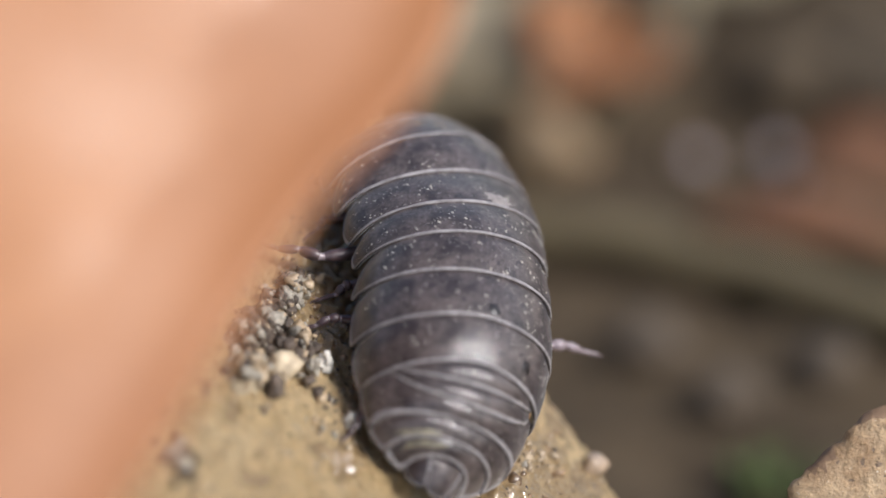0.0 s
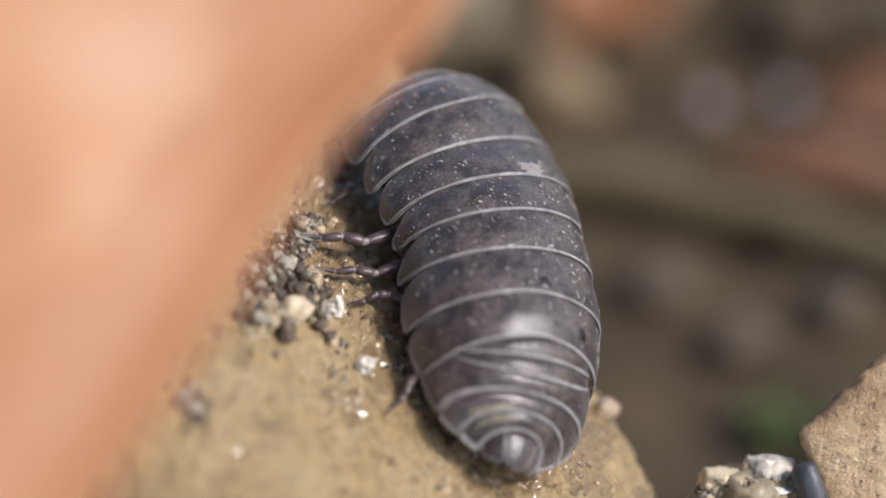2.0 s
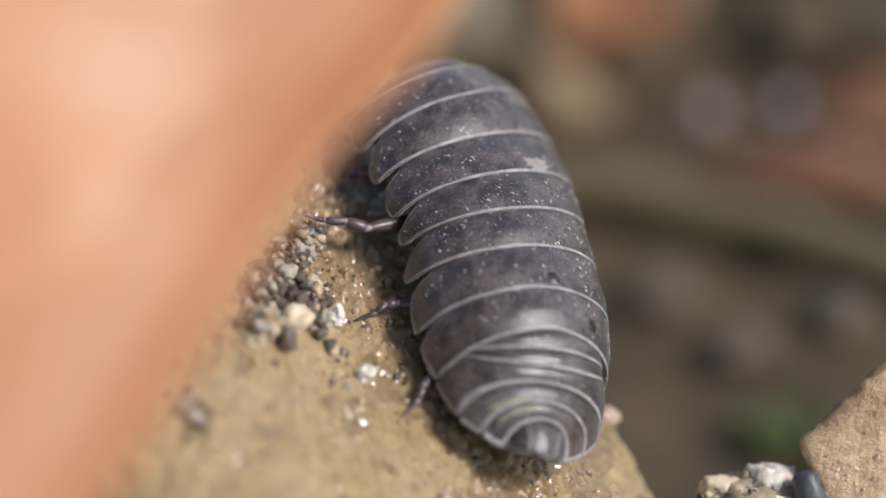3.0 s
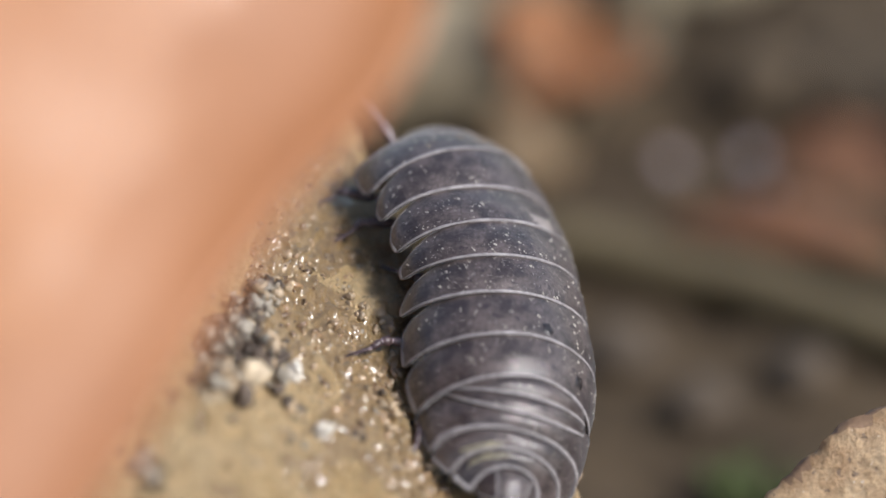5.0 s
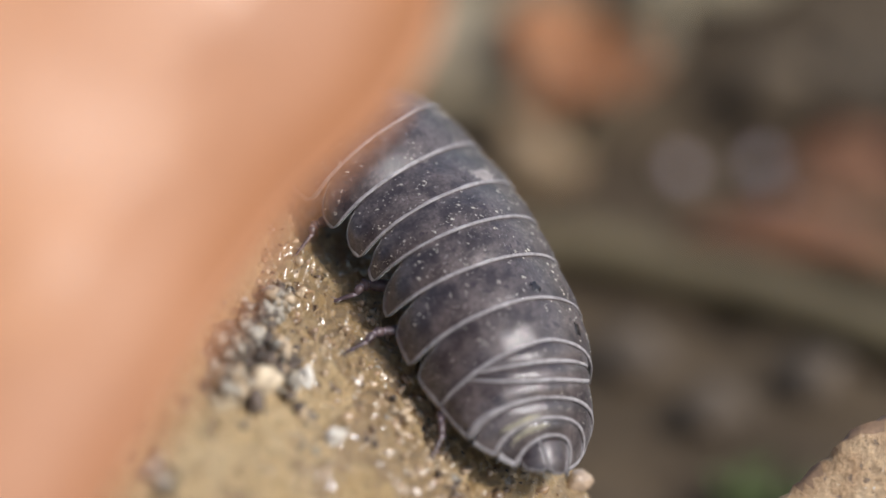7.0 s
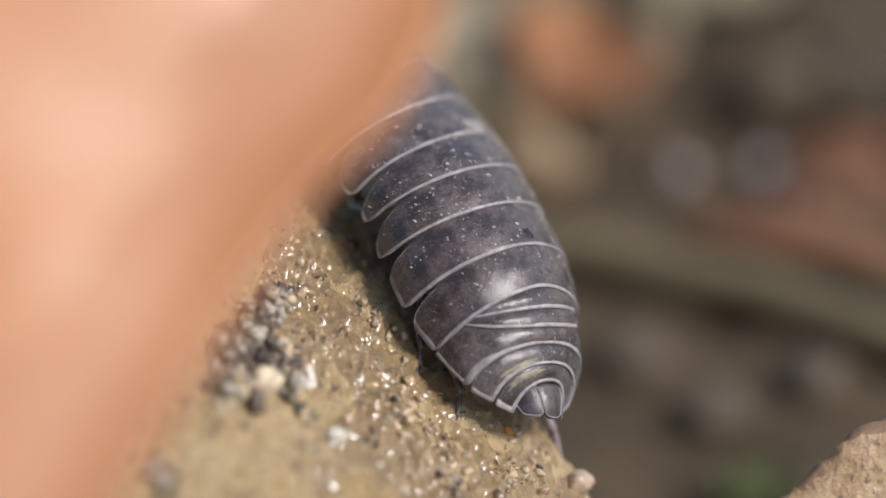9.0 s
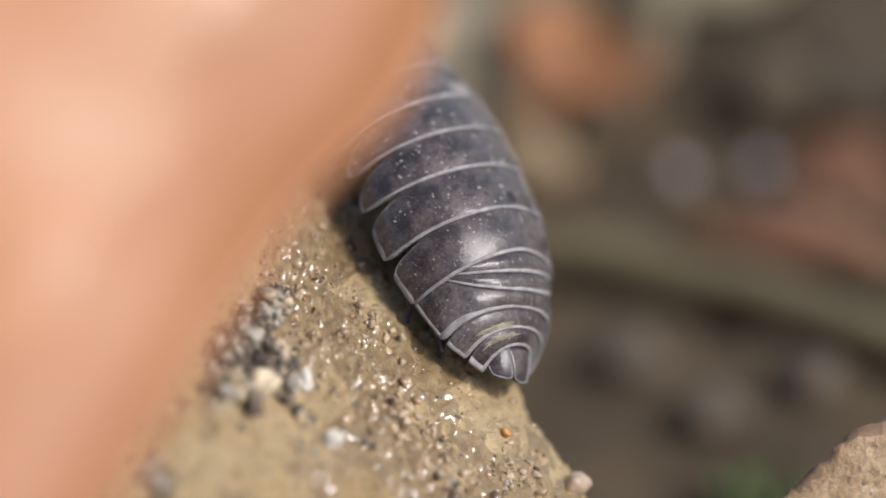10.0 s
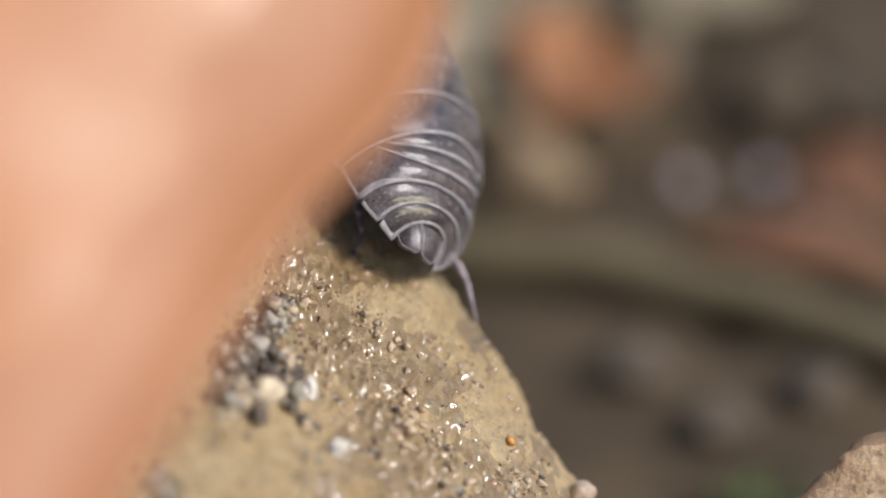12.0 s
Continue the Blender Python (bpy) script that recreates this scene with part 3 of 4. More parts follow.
def build_pebbles():
    pebble("pebble", stone_at(-3.5, -5.75, 0.14), 0.34, 1.0, M_WHITE, "tiny white jagged pebble stuck on the tan stone", (1, 0.8, 0.8), 3, 1.1, 1.9, False)
    pebble("pebble", stone_at(-5.9, -4.75, 0.1), 0.42, 2.0, M_GRIT_DARK, "dark grey rounded pebble stuck on the tan stone", (1.2, 0.9, 0.7))
    pebble("pebble", stone_at(-5.7, -4.0, 0.15), 0.62, 3.0, M_CREAM, "cream rounded pebble in the grit crust", (1, 1.1, 0.7))
    pebble("pebble", stone_at(-4.4, -4.0, 0.2), 0.34, 4.0, M_WHITE, "white jagged pebble in the grit crust", (1, 0.8, 0.8), 3, 1.1, 1.9, False)
    pebble("pebble", stone_at(-4.75, -4.05, 0.15), 0.3, 12.0, M_GRIT_PALE, "pale grey angular pebble in the grit crust", (1, 0.9, 0.8), 3, 0.9, 1.7, False)
    pebble("pebble", stone_at(4.36, -7.0, 0.15), 0.42, 5.0, M_BEAD, "pale glassy pebble on the stone's shoulder", (1, 1.15, 0.9), 3, 0.2)
    pebble("pebble", stone_at(1.96, -5.55, 0.08), 0.16, 6.0, material("amber_grit", (0.6, 0.27, 0.06), 0.35, 0.2, 2000, 0.2), "amber orange sand grain on the wet stone")
    crust = pebble("crusted_pebble", Vector((8.3, -10.1, 1.6)), 1.5, 7.0, M_CRUST, "pale tan pebble crusted with chalk, wedged against the rock", (1.1, 0.9, 1), 4, 0.5, 1.9)
    home = SLOPE_MM.inverted() @ crust.matrix_basis

    def on_crust(x, y, z):
        # a place of the slope in the pebble's own space
        return Matrix.Translation(home.inverted() @ Vector((x, y, z))) @ (crust.matrix_basis.to_3x3().inverted() @ SLOPE.to_3x3()).to_4x4()

    rng = random.Random(8)
    shape = [mesh_of("grain", *scaled(lump(1.0, 60 + k, 0.9, 1)), (M_GRIT_DARK, M_GRIT_PALE, M_CREAM)[k]) for k in range(3)]
    for _ in range(60):
        x, y = rng.uniform(6.9, 9.9), rng.uniform(-10.4, -9.1)
        part("grain", shape[rng.randrange(3)], crust, m=on_crust(x, y, 2.5 + 0.5 * rng.random() - 0.2 * abs(x - 8.4)) @ Matrix.Scale(0.07 + 0.2 * rng.random() ** 2, 4))
    part("crust", mesh_of("crust", *scaled(lump(0.86, 71, 0.45, 4, (1.05, 0.8, 0.8), 1.9)), M_CHALK), crust, "chalky white crust", on_crust(9.35, -9.05, 2.0))
    part("crust", mesh_of("crust", *scaled(lump(0.78, 75, 0.45, 4, (0.95, 0.9, 0.8), 1.9)), M_CREAM), crust, "cream crust", on_crust(7.75, -9.35, 1.9))
    part("ledge", mesh_of("ledge", *scaled(lump(0.9, 77, 0.4, 3, (1.0, 0.2, 0.5), 2.0)), M_WHITE), crust, "thin white ledge", on_crust(9.0, -9.5, 2.7))
    chip = tube([(0, 0, 0), (0.12, 0.3, 0), (0.2, 0.62, 0.05)], [0.36, 0.17, 0.02], 6, 0.6)
    part("chip", mesh_of("chip", *scaled(chip), M_CRUST), crust, "pointed tan chip", on_crust(8.45, -9.0, 1.8))
    bead = tube([(-0.05, 0.08, 0), (-0.03, 0.04, 0), (0, -0.1, 0), (0.12, -0.5, 0.0), (0.27, -0.95, -0.05), (0.38, -1.35, -0.1), (0.42, -1.5, -0.1)], [0.14, 0.33, 0.44, 0.47, 0.48, 0.45, 0.25], 18, 0.85)
    tagged(part("bead", mesh_of("bead", *scaled(bead), M_SLATE), m=Matrix.Translation(SLOPE_MM @ Vector((10.27, -8.66, 3.0))) @ SLOPE.to_3x3().to_4x4()),
           "smooth dark slate pebble leaning between the crusted pebble and rock", "pebble")


# ---- the woodlouse ----
SEG_NAMES = ["head", "tergite", "tergite", "tergite", "tergite", "tergite", "tergite", "tergite",
             "tail_segment", "tail_segment", "tail_segment", "tail_segment", "tail_segment", "telson"]
SEG_LEN = [1.0, 1.35, 1.3, 1.56, 1.28, 1.32, 1.63, 1.38, 0.74, 0.52, 0.47, 0.54, 0.4, 0.97]
SEG_HALF = [2.3, 3.27, 3.36, 3.24, 3.13, 3.24, 3.24, 2.88, 2.79, 2.79, 2.42, 1.75, 1.03, 0.75]
SEG_HIGH = [2.25, 2.33, 1.96, 2.2, 2.55, 2.65, 2.69, 2.47, 2.23, 2.03, 1.68, 1.38, 1.03, 0.98]
SEG_SWEEP = [0, -0.47, -0.13, -0.04, 0.01, 0.14, 0.36, 0.71, -0.91, -1.53, 0.41, 0.52, 0.55, 0]
SEG_REST = [-14, -7.13, -4.52, -9.66, 0, -7.19, -0.91, -4.31, 0.73, -4.32, 1.34, -2.56, -4.13, -10.9]
SEG_SPREAD = [88, 88, 88, 89, 91, 93, 94, 93, 84, 84, 94, 92, 92, 92]
SEG_NOTCH = [0, 0, 0.55, 0.68, 0.66, 0.6, 0.5, 0.34, 0, 0, 0, 0.05, 0.05, 0]      # how far each lobe's front edge draws back from the one before
MIDDLE = 4

# seconds, x, y, z, yaw, pitch, roll, bend of front and rear to the side, bend of front and rear downwards, twist of the rear
CRAWL = [
    (0, -0.45, -0.72, 1.82, 8.98, -35.47, 24.58, 4.75, 2.27, -0.87, 1.03, 2.78),
    (0.5, -0.11, -1.15, 1.8, 9.77, -32.18, 25.6, 4.34, 2.07, -1.25, 2, 2.41),
    (1, 0.08, -1.23, 1.74, 11.48, -30.38, 30.54, 5.09, 2.45, -1.27, 2.21, 2.2),
    (1.5, 0.2, -1.31, 1.82, 14.42, -29.1, 28.78, 4.68, 2.71, -0.61, 2.31, 2.48),
    (2, 0.33, -1.53, 1.81, 15.14, -28.14, 29.21, 4.92, 2.52, 0.3, 3.55, 2.28),
    (2.5, 0.29, -1.36, 1.84, 17.33, -25.66, 27.2, 3.96, 2.36, 0.29, 4.56, 2.21),
    (3, 0.4, -1.05, 1.41, 14.91, -23.43, 31.78, 4.01, 2.21, -0.02, 5.95, 1.18),
    (5, 1.58, -0.96, -0.46, 9.12, -28.7, 36.94, 3.34, 2.49, -3.45, 4.88, -0.78),
    (5.5, 1.48, -1.01, -0.44, 14.44, -28.02, 37.84, 4.58, 3.15, -1.64, 4.68, 0.09),
    (6, 1.26, -1.07, -0.26, 19.69, -27.21, 38.23, 5.81, 3.21, 0.04, 4.78, 0.9),
    (6.5, 0.48, -0.38, -0.29, 25.9, -23, 37.75, 5.9, 2.14, 1.32, 4.03, 2.17),
    (8.5, -0.34, 1.22, -1, 30.3, -16.74, 41.74, 3.65, 1.52, 1.32, 4.47, 2.18),
    (9, -0.42, 1.89, -1.69, 28.33, -18.7, 45.39, 3.52, 1.18, 1.01, 4.06, 1.72),
    (9.5, -0.58, 2.35, -2.24, 29.82, -21.51, 48.24, 3.45, 1.45, 0.43, 3.02, 2.1),
    (10, -0.82, 3.15, -2.95, 26.99, -20.28, 46.82, 3.51, 1.06, -0.02, 3, 2.82),
    (10.5, -1.43, 4.11, -3.4, 28.43, -22.7, 49.59, 4.17, 1.05, -0.59, 2.93, 2.6),
    (11, -1.51, 4.84, -3.85, 29.2, -25.68, 49.84, 3.55, 1.91, -0.41, 1.93, 2.32),
    (11.5, -2.37, 5.69, -4.45, 30.66, -26.86, 53.51, 2.97, 2.04, -0.28, 1.27, 3.04),
    (12, -2.72, 6.4, -4.7, 27.26, -30.97, 52.38, 2.42, 2.29, -0.15, 1.79, 3.12),
]


def spine(bend_front, bend_rear, nod_front, nod_rear, twist):
    """The pose of each body segment in the animal's space, in millimetres."""
    hinge = 1.2
    out = [None] * 14
    out[MIDDLE] = Matrix()
    for i in range(MIDDLE - 1, -1, -1):
        turn = pose(0, 0, 0, 0, 0, bend_front) @ pose(0, 0, 0, SEG_REST[i] + nod_front)
        out[i] = out[i + 1] @ Matrix.Translation((0, SEG_LEN[i + 1] / 2, hinge)) @ turn @ Matrix.Translation((0, SEG_LEN[i] / 2, -hinge))
    for i in range(MIDDLE + 1, 14):
        k = 1 if i < 8 else 0.6
        h = hinge * [1, 1, 1, 1, 1, 1, 1, 1, 0.84, 0.79, 0.73, 0.63, 0.52, 0.39][i]
        turn = pose(0, 0, 0, 0, 0, -bend_rear * k) @ pose(0, 0, 0, -(SEG_REST[i] + nod_rear * k)) @ pose(0, 0, 0, 0, twist * k)
        out[i] = out[i - 1] @ Matrix.Translation((0, -SEG_LEN[i - 1] / 2, h)) @ turn @ Matrix.Translation((0, -SEG_LEN[i] / 2, -h))
    return out


def in_metres(m):
    m = m.copy()
    m.translation = m.translation * MM
    return m


REST = None


def rim_point(i, k):
    """The rear edge of plate i at k, from -1 (left tip) to 1."""
    th = radians(SEG_SPREAD[i]) * k
    e = (k * k + 0.004) ** (0.6 if i < 8 else 1.2)
    tuck = 1 - 0.03 * k * k if i in (8, 9) else 1.0
    return Vector((SEG_HALF[i] * tuck * math.sin(th), -SEG_LEN[i] / 2 - SEG_SWEEP[i] * e, SEG_HIGH[i] * math.cos(th)))


def front_point(i, k):
    """Where plate i comes out from under the plate before it."""
    if i < 2:
        th = radians(SEG_SPREAD[i]) * k
        if i == 0:
            return Vector((1.8 * math.sin(th), 0.95, 1.5 * math.cos(th)))
        return Vector((SEG_HALF[1] * 0.86 * math.sin(th), 0.85 + 0.6 * abs(k) ** 2.2, SEG_HIGH[1] * 0.93 * math.cos(th)))
    p = REST[i].inverted() @ REST[i - 1] @ rim_point(i - 1, k)
    r = math.hypot(p.x, p.z)
    f = (r - 0.045) / r
    p = Vector((p.x * f, p.y - SEG_NOTCH[i] * abs(k) ** 4, p.z * f))
    p.y = max(p.y, rim_point(i, k).y + (0.5 if i < 10 else 0.25))
    if i == 10:
        w = min(1.0, max(0.0, (abs(k) - 0.6) / 0.3))
        p = p.lerp(REST[10].inverted() @ REST[7] @ rim_point(7, k) + Vector((0, 0.12, 0)), w * w * (3 - 2 * w))
    return p


def shell_point(i, k, v):
    """A point of segment i's back: k from -1 (left tip) to 1, v from 0 (front, tucked under) to 1 (rear edge)."""
    front, rear = front_point(i, k), rim_point(i, k)
    tip = min(1.0, max(0.0, (abs(k) - 0.86) / 0.14))
    close = 1 - math.sqrt(max(0.0, 1 - tip * tip))
    if 0 < i < 8:
        centre = rear.lerp(front, 0.45)
        front, rear = front.lerp(centre, close * (0.6 if i < 5 else 0.3)), rear.lerp(centre, close * (0.5 if i < 6 else 0.3))
    elif i >= 10:
        rear = rear.lerp(front, close * 0.1)
    hidden = 0.2 if i > 1 else 0.0
    if v < hidden:
        under = 1 - v / hidden
        f = 1 - 0.02 * under
        return Vector((front.x * f, front.y + 0.32 * under * (1 - abs(k) ** 2) ** 1.5, front.z * f))
    w = (v - hidden) / (1 - hidden)
    p = front.lerp(rear, w)
    out = Vector((p.x, 0, p.z)).normalized()
    return p + out * (0.075 if i else 0.22) * math.sin(math.pi * w) * (1 - 0.6 * tip)


def shell_normal(i, k, v):
    e = 0.01
    a = shell_point(i, min(1.0, k + e), v) - shell_point(i, max(-1.0, k - e), v)
    b = shell_point(i, k, min(1.0, v + e)) - shell_point(i, k, max(0.0, v - e))
    n = a.cross(b)
    n = n.normalized() if n.length > 1e-9 else Vector((0, 0, 1))
    return n if n.dot(shell_point(i, k, v)) > 0 else -n


def build_rim(i, path, owner, width=0.125):
    """The pale margin: a low rounded band along the plate's edge, given as (k, v) along the way."""
    arc = SEG_HALF[i] * radians(SEG_SPREAD[i])
    long_ = max(0.5, (shell_point(i, 0, 0.2) - shell_point(i, 0, 1)).length) / 0.8
    verts = []
    for k, v in path:
        wide = width * (1 + 0.18 * noise.noise(Vector((k * 7.0, v * 3.0, i * 3.1))))
        for inset, lift in ((0.0, -0.035), (0.0, 0.012), (0.35, 0.022), (0.75, 0.014), (1.0, -0.012)):
            dk, dv = 1.9 * wide * inset / arc, wide * inset / long_
            q = min(1 - dk, max(dk - 1, k)), min(1 - dv, max(dv if v < 0.5 else 0.0, v))
            verts.append((shell_point(i, *q) + shell_normal(i, *q) * lift) * MM)
    part("rim", mesh_of("rim", verts, grid_faces(len(path), 5), M_RIM), owner, "pale grey translucent rim")


def build_dust(i, owner, count, rng, mat=None, patch=(-0.9, 0.9, 0.24, 0.93), label="pale dust and sand flakes"):
    """Flakes of dust and sand that stick to a plate, or to a patch of it."""
    verts, faces = [], []
    while count > 0:
        k, v = rng.uniform(*patch[:2]), rng.uniform(*patch[2:])
        if not mat and noise.noise(Vector((k * 4.0, v * 3.0, i * 5.3))) + rng.uniform(-0.35, 0.35) < 0.08:
            continue
        count -= 1
        r = 0.011 + 0.034 * rng.random() ** 3
        p, n = shell_point(i, k, v), shell_normal(i, k, v)
        side = n.orthogonal().normalized()
        up = n.cross(side)
        base, turn, long_ = len(verts), rng.uniform(0, 6.3), rng.uniform(0.8, 2.2)
        for a in range(5):
            w = turn + a * 1.2566
            rr = r * rng.uniform(0.6, 1.2)
            verts.append((p + side * math.cos(w) * rr + up * math.sin(w) * rr * long_ - n * 0.004) * MM)
        verts.append((p + n * r * rng.uniform(0.5, 1.1)) * MM)
        faces += [(base + a, base + (a + 1) % 5, base + 5) for a in range(5)]
    tagged(part("dust", mesh_of("dust", verts, faces, mat or M_DUST, smooth=False), owner), label, kind="stuff")


def build_segment(i, owner):
    nu, nv = 65, 15
    ks = [-1 + 2 * u / (nu - 1) for u in range(nu)]
    outer = [shell_point(i, k, v / (nv - 1)) for k in ks for v in range(nv)]
    # the plates are faintly dented, so their gloss breaks up
    outer = [p + Vector((p.x, 0, p.z)).normalized() * (0.014 * noise.noise(p * 2.3 + Vector((0, i * 4.7, 0))) + 0.007 * noise.noise(p * 6.0)) for p in outer]
    inner = [Vector((p.x * 0.972, p.y, p.z * 0.97 - 0.02)) for p in outer]
    n = nu * nv
    faces = grid_faces(nu, nv) + grid_faces(nu, nv, base=n, flip=True)
    for u in range(nu - 1):
        for v, s in ((0, 1), (nv - 1, -1)):
            q = (u * nv + v, (u + 1) * nv + v, n + (u + 1) * nv + v, n + u * nv + v)
            faces.append(q[::s])
    for v in range(nv - 1):
        for u, s in ((0, -1), (nu - 1, 1)):
            q = (u * nv + v, u * nv + v + 1, n + u * nv + v + 1, n + u * nv + v)
            faces.append(q[::s])
    ob = part(SEG_NAMES[i], mesh_of(SEG_NAMES[i], [p * MM for p in outer + inner], faces, M_SHELL), owner)
    if 0 < i < 13:
        path = [(k, 1.0) for k in ks]
        if i not in (8, 9):
            lobe = [0.7, 0.76, 0.82, 0.86, 0.89, 0.92, 0.945, 0.965, 0.98, 0.99]
            first = 0.0 if i == 1 else 0.2
            left = [(-k, first) for k in lobe] + [(-1.0, first + (1 - first) * v / 8) for v in range(8)]
            path = left + path + [(-k, v) for k, v in reversed(left)]
        build_rim(i, path, ob, 0.12 if i < 10 else 0.085)
        if i == 1:
            build_rim(1, [(k, 0.0) for k in ks if abs(k) < 0.72], ob, 0.11)
    if i < 13:
        build_dust(i, ob, [60, 150, 130, 190, 190, 150, 120, 110, 30, 26, 50, 36, 18][i], random.Random(60 + i))
    return ob


def solid_sheet(nu, nv, at, thick):
    """A grid of points with a second layer below it, closed all round."""
    verts = [at(u / (nu - 1), v / (nv - 1)) for u in range(nu) for v in range(nv)]
    verts += [p - Vector((0, 0, thick)) for p in verts]
    n = nu * nv
    faces = grid_faces(nu, nv) + grid_faces(nu, nv, base=n, flip=True)
    for u in range(nu - 1):
        for v, s in ((0, 1), (nv - 1, -1)):
            faces.append((u * nv + v, (u + 1) * nv + v, n + (u + 1) * nv + v, n + u * nv + v)[::s])
    for v in range(nv - 1):
        for u, s in ((0, -1), (nu - 1, 1)):
            faces.append((u * nv + v, u * nv + v + 1, n + u * nv + v + 1, n + u * nv + v)[::s])
    return [v * MM for v in verts], faces


def build_telson(owner):
    """The blunt end plate and the two flat uropods beside it, three sectors of one small dome."""
    def fan(turn, t):
        th = radians(turn)
        half, high = 1.1 - 0.16 * t * t, 0.98 - 0.28 * t * t
        return Vector((half * math.sin(th), 0.5 - t * (1.04 - 0.26 * math.sin(th) ** 2), high * math.cos(th)))

    def sector(name, a0, a1, b0, b1, parent):
        # from the angles a0, a1 at the front to b0, b1 at the rear, with rounded rear corners
        def at(u, t):
            k = abs(u * 2 - 1)
            return fan((a0 + (a1 - a0) * u) * (1 - t) + (b0 + (b1 - b0) * u) * t, t * (1 - 0.11 * k ** 4))

        ob = part(name, mesh_of(name, *solid_sheet(13, 10, at, 0.1), M_SHELL), parent)
        edge = [at(0, t / 8) for t in range(0, 9)] + [at(u / 12, 1) for u in range(1, 12)] + [at(1, t / 8) for t in range(8, -1, -1)]
        middle = sum(edge, Vector()) / len(edge)
        edge = [p + (middle - p).normalized() * 0.03 - Vector((0, 0, 0.004)) for p in edge]
        part("rim", mesh_of("rim", *scaled(tube(edge, [0.024] * len(edge), 6)), M_RIM), ob, "pale grey translucent rim")
        return ob

    ob = sector("telson", -31, 31, -22, 22, owner)
    sector("uropod", -86, -33, -70, -24, ob)
    sector("uropod", 33, 86, 24, 70, ob)
    return ob


def jointed(points, radii, name, owner, m=None, mat=None, bristles=False):
    """A limb in one piece: tapering links with pale rings where they meet."""
    line, rad, pale = [], [], []
    for (a, b), (r0, r1) in zip(zip(points, points[1:]), radii):
        for s, w in ((0.0, 0.62), (0.08, 0.85), (0.3, 1.1), (0.65, 1.08), (0.85, 0.95), (0.95, 0.7)):
            line.append(Vector(a).lerp(Vector(b), s))
            rad.append((r0 + (r1 - r0) * s) * w)
            pale.append(s > 0.9 or s < 0.05)
    line.append(Vector(points[-1]))
    rad.append(radii[-1][1] * 0.4)
    pale.append(True)
    verts, faces = tube(line, rad, 10)
    which = []
    for n in range(len(line) - 1):
        which += [1 if pale[n] else 0] * 10
    which += [0, 1]
    if bristles:
        # stiff pale hairs along the last two links
        tip, wrist = Vector(points[-1]), Vector(points[-2])
        for n in range(7):
            q = wrist.lerp(tip, -0.25 + 0.17 * n)
            d = (tip - wrist).normalized() + Vector((math.sin(n * 2.4), math.cos(n * 2.4), math.sin(n * 1.7))) * 0.55
            spike = tube([q, q + d * 0.26], [0.022, 0.004], 5)
            faces = faces + [tuple(x + len(verts) for x in f) for f in spike[1]]
            verts = verts + spike[0]
            which += [1] * len(spike[1])
    me = mesh_of(name, [v * MM for v in verts], faces, mat or M_LEG, True, M_LEG_PALE, which)
    return part(name, me, owner, m=m)


def build_leg(i, side, owner):
    """A walking leg in its segment's space, hung at its hip."""
    left = side < 0
    reach = SEG_HALF[i] + ((2.9 if i in (3, 4) else 1.8 if i > 5 else 0.7) if left else -0.15)
    if i in (6, 7) and not left:
        reach += 0.9
    drop = (-0.4 if i in (3, 4) else -0.95) if left else -1.7
    hip = Vector((side * 1.3, 0.1, 0.2))
    back = (4.3 - i) * (0.34 if left else 0.3) + 0.5 * math.sin(i * 2.6 + side)
    reach += 0.3 * math.sin(i * 4.1)
    knee = Vector((side * (SEG_HALF[i] * 0.68), 0.1 + back * 0.3, -0.18))
    shin = Vector((side * (knee.x * side * 0.5 + reach * 0.5 - 0.1), back * 0.6, -0.38 if left else -0.6))
    wrist = Vector((side * (reach - 0.75), back * 0.85, -0.55 if left else drop * 0.7))
    foot = Vector((side * reach, back, drop))
    if left:
        shin.y += 0.34
        wrist.y += 0.12
    if left and i == 3:
        knee.y, shin.y, wrist.y, foot.y = -0.6, -0.75, -0.25, -0.1
    if left and i == 4:
        knee.y, shin.y, wrist.y, foot.y = -0.7, -1.0, -0.75, -0.6
    if not left and i == 7:
        # the last leg trails behind the tail
        knee, shin, wrist, foot = Vector((1.5, -1.4, -0.1)), Vector((1.3, -2.9, 0.0)), Vector((2.0, -4.1, 0.1)), Vector((2.5, -5.4, -0.3))
    if not left and i == 6:
        knee, shin, wrist, foot = Vector((2.6, -0.1, -0.1)), Vector((3.7, -0.4, -0.2)), Vector((4.8, -0.7, -0.4)), Vector((5.6, -0.9, -0.6))
    return jointed([v - hip for v in (hip, knee, shin, shin.lerp(wrist, 0.5) + Vector((0, 0.08, 0.06)), wrist, foot)], [(0.21, 0.21), (0.21, 0.19), (0.19, 0.17), (0.15, 0.12), (0.09, 0.03)] if (not left and i > 5) or (left and i in (3, 5)) else [(0.18, 0.18), (0.18, 0.16), (0.16, 0.14), (0.13, 0.1), (0.08, 0.02)], "leg", owner, in_metres(Matrix.Translation(hip)), M_LEG_PALE if not left and i > 5 else M_LEG, True), hip


FEELER_ROOT = Vector((-0.7, 0.45, 0.35))


